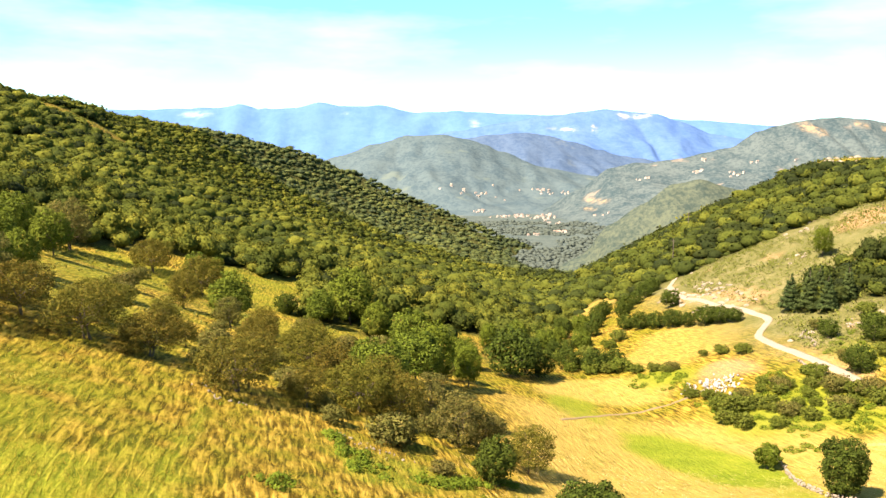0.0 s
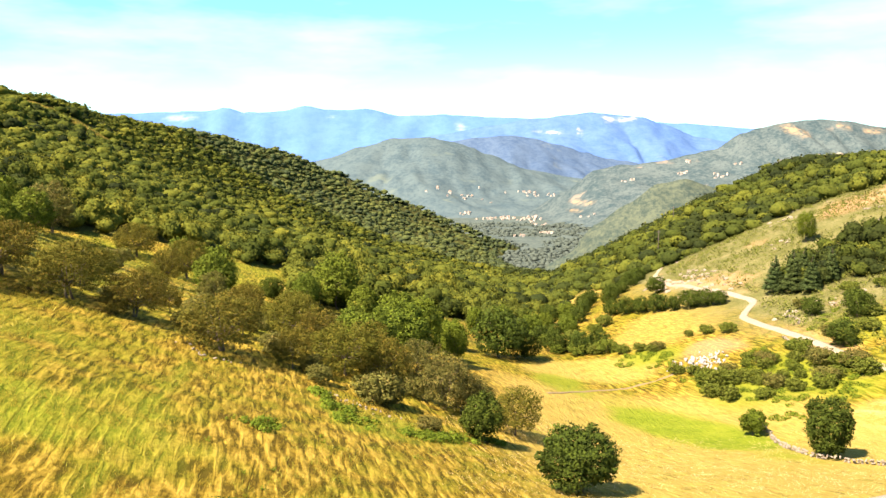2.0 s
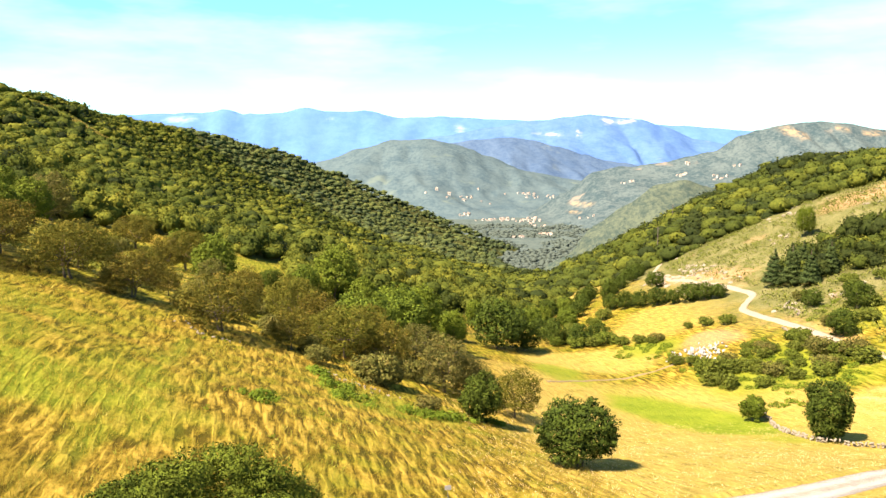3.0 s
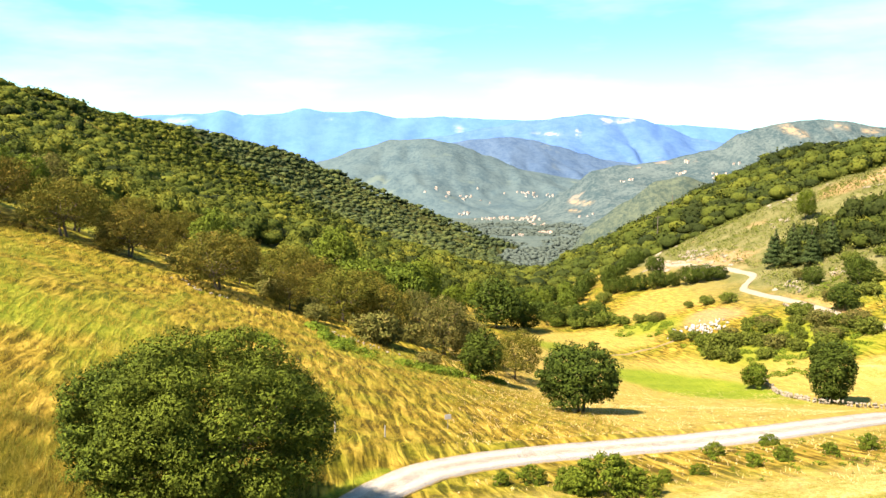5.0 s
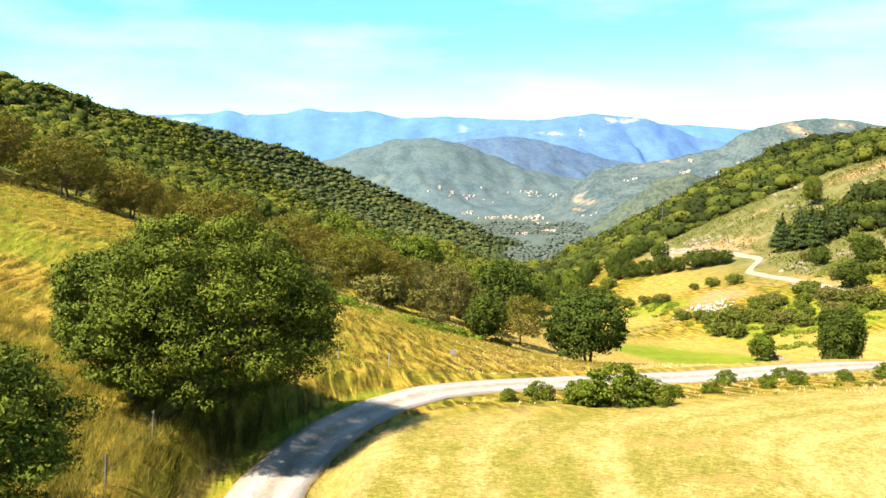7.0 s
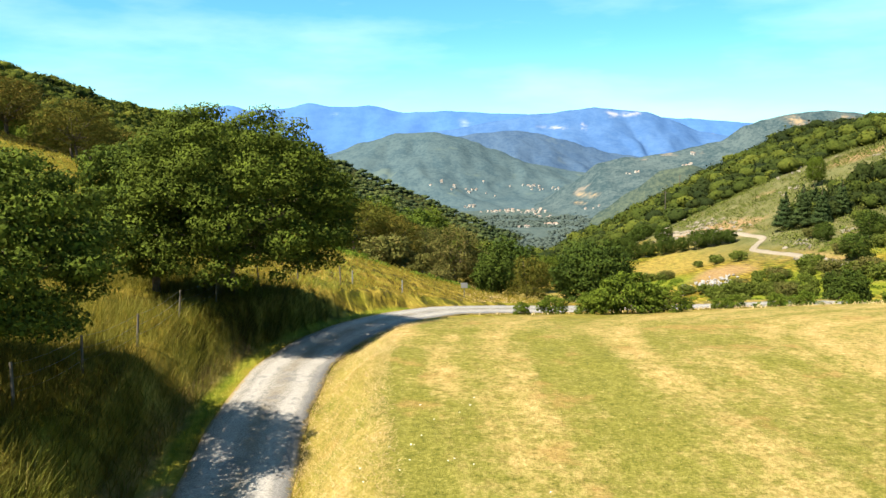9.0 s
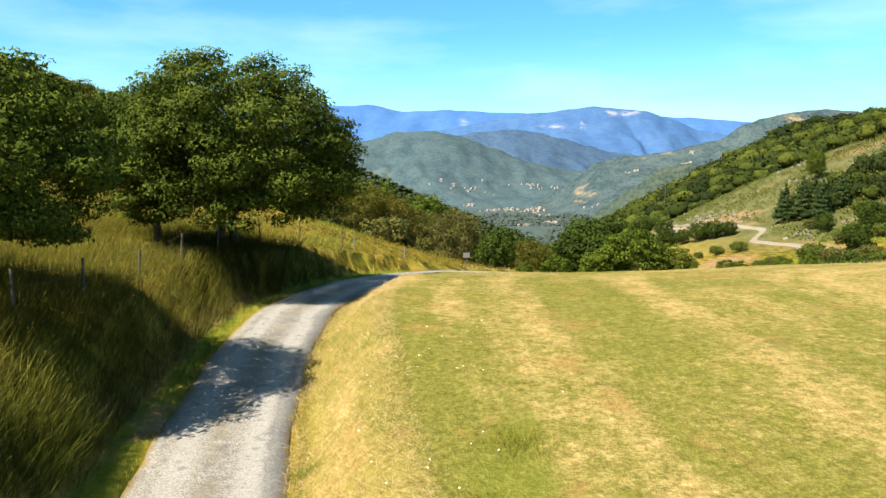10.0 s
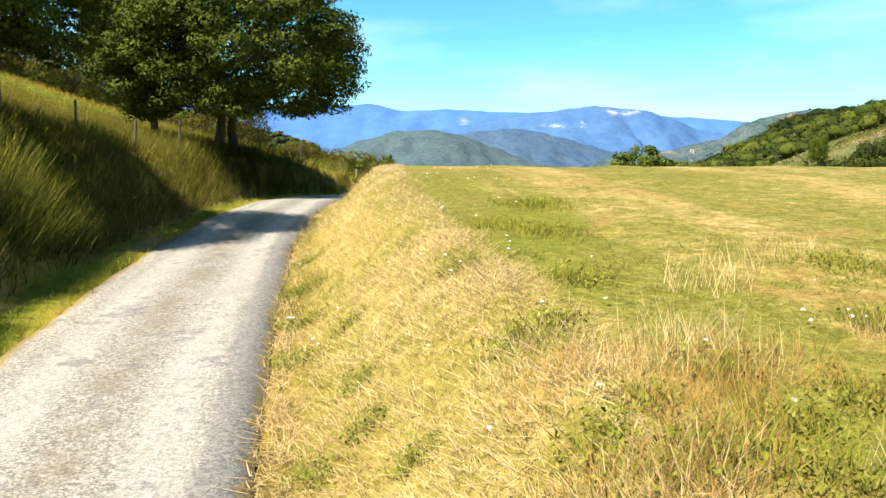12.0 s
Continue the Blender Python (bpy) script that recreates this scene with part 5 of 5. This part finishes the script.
for x, y in row:
    p = post("post", 1.3, 0.045, WOOD, fence)
    p.matrix_basis = pose(x - x0, y - y0, at(x, y) - at(x0, y0), rng.uniform(-7, 7), rng.uniform(-7, 7), rng.uniform(0, 90))
    tops.append(Vector((x - x0, y - y0, at(x, y) - at(x0, y0))))
for level in (0.4, 0.75, 1.1):
    bm = bmesh.new()
    for a, b in zip(tops[:-1], tops[1:]):
        tube(bm, [tuple(a + (b - a) * t + Vector((0, 0, level - 0.1 * math.sin(math.pi * t)))) for t in (0, 0.25, 0.5, 0.75, 1)], [0.004] * 5, 4)
    part("wire", bm, STEEL, fence)

sign = tagged(new("road_sign"), "small pale rectangular road sign on a post", "sign")
sign.matrix_basis = pose(1.9, 56.0, at(1.9, 56.0), 0, 0, 8)
post("pole", 1.25, 0.03, STEEL, sign)
bm = bmesh.new()
bmesh.ops.create_cube(bm, size=1, matrix=Matrix.Translation((0, -0.05, 0.95)) @ Matrix.Diagonal((0.5, 0.02, 0.38, 1)))
bmesh.ops.bevel(bm, geom=bm.edges[:], offset=0.008, segments=1, affect="EDGES")
part("panel", bm, SIGNWHITE, sign)
for x, y in ((-5.7, 49.1), (-2.5, 50.5)):
    mark = tagged(new("marker_post"), "thin white marker post at the meadow's edge", "post", "marker posts")
    mark.location = (x, y, at(x, y))
    post("shaft", 1.0, 0.05, SIGNWHITE, mark)
for x, y in ((112, 372), (150, 470)):
    pole = tagged(new("utility_pole"), "tall grey wooden utility pole on the hillside", "pole", "utility poles")
    pole.location = (x, y, at(x, y))
    post("shaft", 13.0, 0.22, WOOD, pole)
    bm = bmesh.new()
    bmesh.ops.create_cube(bm, size=1, matrix=Matrix.Translation((0, 0, 11.8)) @ Matrix.Diagonal((2.2, 0.18, 0.18, 1)))
    part("crossbar", bm, WOOD, pole)

# ---- grasses ----
def blades(rng, x, y, tall, wide, lean, bow=(0.0, 0.0), flat=1.0):
    """Grass blades or stalks at x, y: narrow tapered quads, leaning at random and along bow."""
    n = len(x)
    z = height(x, y)
    a = rng.uniform(0, 6.28, n)
    h = tall * rng.uniform(0.55, 1.3, n)
    w = wide * rng.uniform(0.7, 1.3, n)
    ux, uy = np.cos(a) * w * 0.5, np.sin(a) * w * 0.5
    tx = rng.normal(0, lean, n) * h + bow[0] * h
    ty = rng.normal(0, lean, n) * h + bow[1] * h
    base = np.stack([x, y, z - 0.02], 1)
    side_ = np.stack([ux, uy, np.zeros(n)], 1)
    tip = base + np.stack([tx, ty, h * flat], 1)
    # the upper face of a blade is turned to the sun
    side_ *= np.where(np.cross(side_, tip - base) @ np.array(SUN_DIR + Vector((0, 0, 0.6))) < 0, -1.0, 1.0)[:, None]
    return np.stack([base - side_, base + side_, tip + side_ * 0.25, tip - side_ * 0.25], 1)


def sward(name, seed, n, zone, where, tall, wide, lean, mat, label, bow=(0, 0), power=1.0, clump=0.0, tufts=0, flat=1.0):
    """Grass over a zone of the plan (x0, x1, y0, y1), denser towards y0, kept where where(x, y) exceeds chance."""
    rng = np.random.default_rng(seed)
    if tufts:
        cx, cy = rng.uniform(zone[0], zone[1], tufts), zone[2] + (zone[3] - zone[2]) * rng.random(tufts) ** power
        k = rng.integers(0, tufts, n)
        x, y = cx[k] + rng.normal(0, clump, n), cy[k] + rng.normal(0, clump, n)
    else:
        x, y = rng.uniform(zone[0], zone[1], n), zone[2] + (zone[3] - zone[2]) * rng.random(n) ** power
    keep = where(x, y) > rng.random(n)
    x, y = x[keep], y[keep]
    quads = blades(rng, x, y, tall, wide, lean, bow, flat)
    # blades are shaded mostly by the light that falls on the sward as a whole
    up = np.stack([rng.normal(0, 0.45, len(x)), rng.normal(0, 0.45, len(x)), np.ones(len(x))], 1)
    up /= np.linalg.norm(up, axis=1)[:, None]
    return tagged(quads_object(name, quads, mat, None, None, up), label, "grass", kind="stuff")


def off_lane(x, y):
    return beside(LANE_LINE, x, y)[0]


# the mown field: short stubble and loose hay
sward("stubble", 101, 70000, (-4, 16, 0.5, 24), lambda x, y: (off_lane(x, y) > 2.9) * 1.0, 0.09, 0.009, 0.9, HAY_LEAF, "short dry stubble and loose straw of a mown hay field", power=1.8, flat=0.3)
sward("field_grass", 102, 60000, (-4, 16, 0.5, 22), lambda x, y: (off_lane(x, y) > 2.9) * fade(-0.1, 0.35, rough(x, y, 2.2, 110, 3)), 0.07, 0.009, 0.8, GRASS_LEAF, "green regrowth in a mown field", power=1.8, flat=0.45)
# uncut corner nearest the lane's bank
sward("tall_grass", 103, 13000, (-1.2, 7, 1.2, 8), lambda x, y: fade(0.0, 0.4, rough(x, y, 1.6, 111, 2)) * (off_lane(x, y) > 2.6), 0.26, 0.006, 0.35, HAY_LEAF, "uncut tufts of tall dry grass", power=1.3)
# the bank between lane and field
sward("bank_grass", 105, 90000, (-8, 0.5, 1, 34), lambda x, y: ((off_lane(x, y) > 1.5) & (off_lane(x, y) < 4.2)) * 1.0, 0.18, 0.010, 0.8, HAY_LEAF, "bleached dry grass on the bank beside the lane", power=1.5, flat=0.45)
sward("bank_grass", 106, 30000, (-8, 0.5, 1, 34), lambda x, y: ((off_lane(x, y) > 1.48) & (off_lane(x, y) < 3.6)) * fade(-0.1, 0.35, rough(x, y, 1.4, 113, 2) - 0.25 * (off_lane(x, y) - 1.8)), 0.14, 0.012, 0.5, GRASS_LEAF, "green grass along the lane's edge", power=1.5)
sward("bank_grass", 166, 46000, (-2.9, 0.8, 2.4, 10), lambda x, y: ((off_lane(x, y) > 1.6) & (off_lane(x, y) < 4.0)) * fade(-0.6, 0.1, rough(x, y, 0.8, 167, 2)), 0.13, 0.007, 0.8, HAY_LEAF, "matted pale straw on the lane's bank", power=1.4, flat=0.5)
# the high bank under the trees
sward("verge_grass", 107, 14000, (-9.5, -3, 3, 34), lambda x, y: ((off_lane(x, y) < -1.5) & (off_lane(x, y) > -2.5)) * 1.0, 0.12, 0.012, 0.5, GRASS_LEAF, "short green verge beside the lane", power=1.2)
sward("long_grass", 108, 90000, (-22, -6, 5, 40), lambda x, y: (off_lane(x, y) < -2.45) * fade(-0.7, 0.0, rough(x, y, 2.5, 114, 2)), 0.55, 0.018, 0.35, SHADED_BANK_LEAF, "long waving grass on the bank, coloured dark for its shade", bow=(0.35, -0.25), power=1.3)
sward("long_grass", 109, 40000, (-24, -6, 5, 46), lambda x, y: (off_lane(x, y) < -3.3) * fade(-0.3, 0.4, rough(x, y, 3, 115, 2)), 0.55, 0.016, 0.35, GRASS_LEAF, "long seeding grass above the lane", bow=(0.4, -0.25), power=1.2)
# the bank's sunlit bulge gets the paler grass colour to look lit
sward("long_grass", 170, 26000, (-11, -6.0, 7, 15.5), lambda x, y: (off_lane(x, y) < -2.7) * fade(-0.5, 0.1, rough(x, y, 1.6, 171, 2)), 0.6, 0.014, 0.35, GRASS_LEAF, "tall grass arching over the lane's bank, coloured paler as sunlit", bow=(0.5, -0.2))
sward("dry_grass", 172, 30000, (-30, -9.5, 20, 50), lambda x, y: (off_lane(x, y) < -4.2) * fade(-0.5, 0.2, rough(x, y, 3, 173, 2)), 0.4, 0.02, 0.45, MEADOW_LEAF, "pale dry grass above the fence", bow=(0.35, -0.2), power=1.1)
# the wild meadow on the hillside
meadow = lambda x, y: (off_lane(x, y) < -4) * (1 - fade(93, 97, y + 0.08 * x)) * (x < 26 - 0.1 * y)
sward("meadow_grass", 110, 24000, (-62, 16, 36, 97), meadow, 0.36, 0.06, 0.6, MEADOW_LEAF, "tussocks of long golden meadow grass", bow=(0.4, -0.3), clump=0.35, tufts=6500)
sward("meadow_grass", 111, 26000, (-62, 16, 36, 97), lambda x, y: meadow(x, y) * fade(-0.05, 0.4, rough(x, y, 9, 116, 3)), 0.34, 0.06, 0.6, GRASS_LEAF, "greener tussocks in the hillside meadow", bow=(0.3, -0.2), clump=0.4, tufts=3000)
sward("dry_grass", 112, 26000, (2, 70, 40, 125), lambda x, y: (np.abs(off_lane(x, y)) > 2.6) * 0.8, 0.16, 0.05, 0.6, HAY_LEAF, "dry grass on the fields below the lane", clump=0.4, tufts=5000)

# ferns and low bushes in the meadow
def fern_patch(places, seed, n, label):
    rng = np.random.default_rng(seed)
    lobes = []
    for x, y, r in places:
        for _ in range(9):
            a, d = rng.uniform(0, 6.28), r * math.sqrt(rng.random())
            px, py = x + math.cos(a) * d, y + math.sin(a) * d
            s = rng.uniform(0.35, 0.75)
            lobes.append((px, py, at(px, py) + 0.15, s * 1.4, s * 1.4, s * 0.8))
    quads, facing = leaves(rng, lobes, n, 0.32, 0.5, 0.4, 0.6)
    tagged(quads_object("ferns", quads, FERN_LEAF, None, None, facing), label, "fern", kind="stuff")


fern_patch([(-8, 84.5, 3.2), (-10.5, 88.5, 2.2), (-1, 87.5, 2.6), (5, 91.5, 2.4), (-15.5, 71, 2.0), (-13, 92, 1.8), (2, 89, 1.6), (9, 96, 1.4)], 120, 9000, "bright green bracken in the golden meadow")
fern_patch([(52, 190, 5), (57, 183, 3.5), (62, 152, 4), (68, 142, 4), (76, 139, 4), (95, 176, 5), (93, 165, 4), (103, 186, 5), (64, 132, 3), (55, 196, 4), (58, 191, 4), (61, 168, 4), (66, 150, 5), (72, 146, 5), (80, 144, 5), (86, 146, 4), (70, 160, 5), (78, 158, 5), (85, 160, 4), (60, 158, 4), (98, 182, 5), (107, 194, 5), (75, 172, 4)], 121, 24000, "bright green bracken round the thicket")


def scrub(name, seed, n, zone, where, size, mat, label, leaf_n=26):
    """Low scrub on open slopes: small leafy cushions."""
    rng = np.random.default_rng(seed)
    kinds = [leaves(rng, lobed(rng, (0, 0, 0.4), (0.8, 0.8, 0.5), 5), leaf_n, 0.42, 0.6, 0.4, 0.4) for _ in range(5)]
    x, y = rng.uniform(zone[0], zone[1], n), rng.uniform(zone[2], zone[3], n)
    keep = where(x, y) > rng.random(n)
    x, y = x[keep], y[keep]
    z, s = height(x, y), size * rng.uniform(0.5, 1.5, len(x))
    which = rng.integers(0, 5, len(x))
    q = np.stack([k[0] for k in kinds])[which] * s[:, None, None, None] + np.stack([x, y, z], 1)[:, None, None, :]
    f = np.stack([k[1] for k in kinds])[which]
    tagged(quads_object(name, q.reshape(-1, 4, 3), mat, None, None, f.reshape(-1, 3)), label, "scrub", kind="stuff")


scrub("scrub", 130, 9000, (86, 215, 150, 345), lambda x, y: fade(-0.5, 0.15, rough(x, y, 16, 131, 3)) * (beside(along([(a, b, 0) for a, b in TRACK], 6), x, y)[0] > 3.5), 1.1, SCRUB_LEAF, "low grey-green scrub on the dry hillside", 11)
scrub("scrub", 132, 1400, (180, 520, 480, 860), lambda x, y: fade(-0.1, 0.3, rough(x, y, 40, 133, 3)) * 1.0, 2.2, SCRUB_LEAF, "scrub on the rocky ridge", 20)
scrub("scrub", 135, 1500, (-112, -8, 106, 262), lambda x, y: fade(-0.2, 0.35, rough(x, y, 11, 145, 3)) * fade(0, 10, 0.05 * y - 10 - x) * (wooded(x, y) < 0.4), 0.8, SCRUB_LEAF, "low green scrub on the grassy slope behind the meadow", 16)
scrub("scrub", 134, 500, (-420, -200, 420, 760), lambda x, y: 0.9 + 0 * x, 2.0, SCRUB_LEAF, "scrub on the open upper slope", 20)
scrub("scrub", 136, 260, (-62, 10, 40, 94), lambda x, y: meadow(x, y) * fade(0.2, 0.5, rough(x, y, 8, 137, 2)), 0.35, FERN_LEAF, "small green tufts in the meadow", 24)
sward("weeds", 140, 9000, (-1.2, 7, 1.3, 9), lambda x, y: (off_lane(x, y) > 2.8) * 1.0, 0.11, 0.009, 0.55, GRASS_LEAF, "tufts of green grass and weeds among dry grass", flat=0.6, clump=0.16, tufts=150)
scrub("scrub", 138, 220, (18, 60, 41, 56), lambda x, y: (off_lane(x, y) > 2.2) * 0.7, 0.3, FERN_LEAF, "small green tufts beside the lane", 24)

# rank weeds in the uncut corner and along the lane's edge
def weed_patch(places, seed, label):
    rng = np.random.default_rng(seed)
    lobes, quads = [], []
    for x, y, r in places:
        for _ in range(10):
            a, d = rng.uniform(0, 6.28), r * math.sqrt(rng.random())
            px, py = x + math.cos(a) * d, y + math.sin(a) * d
            s = rng.uniform(0.05, 0.11)
            lobes.append((px, py, at(px, py) + s * 0.7, s * 1.5, s * 1.5, s))
        n = int(3600 * r * r) + 160
        quads.append(blades(rng, x + rng.normal(0, r * 0.6, n), y + rng.normal(0, r * 0.6, n), 0.12, 0.008, 0.6))
    leaf, facing = leaves(rng, lobes, 150 * len(places), 0.04, 0.5, 0.5, 0.9)
    facing = facing * 0.35 + np.array((0.0, 0.0, 0.75))
    facing /= np.linalg.norm(facing, axis=1)[:, None]
    grass = np.concatenate(quads)
    up = np.stack([rng.normal(0, 0.5, len(grass)), rng.normal(0, 0.5, len(grass)), np.ones(len(grass))], 1)
    up /= np.linalg.norm(up, axis=1)[:, None]
    tagged(quads_object("weeds", np.concatenate([leaf, grass]), GRASS_LEAF, None, None, np.concatenate([facing, up])), label, "weeds", kind="stuff")


weed_patch([(-0.2, 5.1, 0.32), (0.1, 5.3, 0.2), (0.4, 3.6, 0.18), (0.0, 3.2, 0.2), (1.1, 3.3, 0.26), (0.6, 3.0, 0.3), (0.3, 2.75, 0.25), (1.0, 2.6, 0.3), (1.7, 3.7, 0.25), (0.5, 6.6, 0.3), (1.0, 4.2, 0.2),
            (0.1, 10.2, 0.45), (0.7, 9.6, 0.5), (0.9, 12.5, 0.6), (2.6, 5.2, 0.3), (3.5, 7.5, 0.4), (-0.6, 7.6, 0.25)], 160, "rank green weeds at the uncut edge of the field")
weed_patch([(-2.4, 8.0, 0.28), (-1.8, 4.9, 0.22), (-1.4, 5.2, 0.16), (-2.6, 9.5, 0.25), (-1.55, 6.3, 0.2), (-2.9, 11.5, 0.3), (-3.2, 14, 0.3), (-1.9, 8.4, 0.2), (-1.0, 4.3, 0.15)], 161, "tufts of fresh green grass on the lane's bank")
sward("tall_grass", 162, 6000, (-0.4, 2.6, 2.3, 4.6), lambda x, y: fade(-0.5, 0.2, rough(x, y, 0.7, 163, 2)) * (off_lane(x, y) > 2.6), 0.17, 0.006, 0.55, RUSTY_GRASS, "brown seeding grass left uncut at the field's edge")
sward("tall_grass", 164, 5000, (-0.6, 3.0, 2.3, 5.0), lambda x, y: fade(-0.1, 0.4, rough(x, y, 0.9, 165, 2)) * (off_lane(x, y) > 2.6), 0.24, 0.005, 0.45, HAY_LEAF, "pale seeding grass stalks at the field's edge")

# small white flowers on the field's edge
rng = np.random.default_rng(150)
x, y = rng.normal(-1.0, 1.4, 90), rng.uniform(2.5, 22, 90)
pick = rng.random(90) < 0.3
x[pick], y[pick] = rng.uniform(0, 7, pick.sum()), rng.uniform(2, 7, pick.sum())
keep = off_lane(x, y) > 2.0
x, y = x[keep], y[keep]
z = height(x, y) + rng.uniform(0.06, 0.14, len(x))
petals = []
for k in range(5):
    a = rng.uniform(0, 6.28, len(x))
    c = np.stack([x + np.cos(a) * 0.012, y + np.sin(a) * 0.012, z + rng.uniform(-0.006, 0.006, len(x))], 1)
    u, v = np.stack([np.cos(a), np.sin(a), 0 * a], 1) * 0.016, np.stack([-np.sin(a), np.cos(a), 0.4 + 0 * a], 1) * 0.012
    petals.append(np.stack([c - u, c - v, c + u, c + v], 1))
tagged(quads_object("flowers", np.concatenate(petals), PETAL), "small white wild flowers in the dry grass", "flower", kind="stuff")
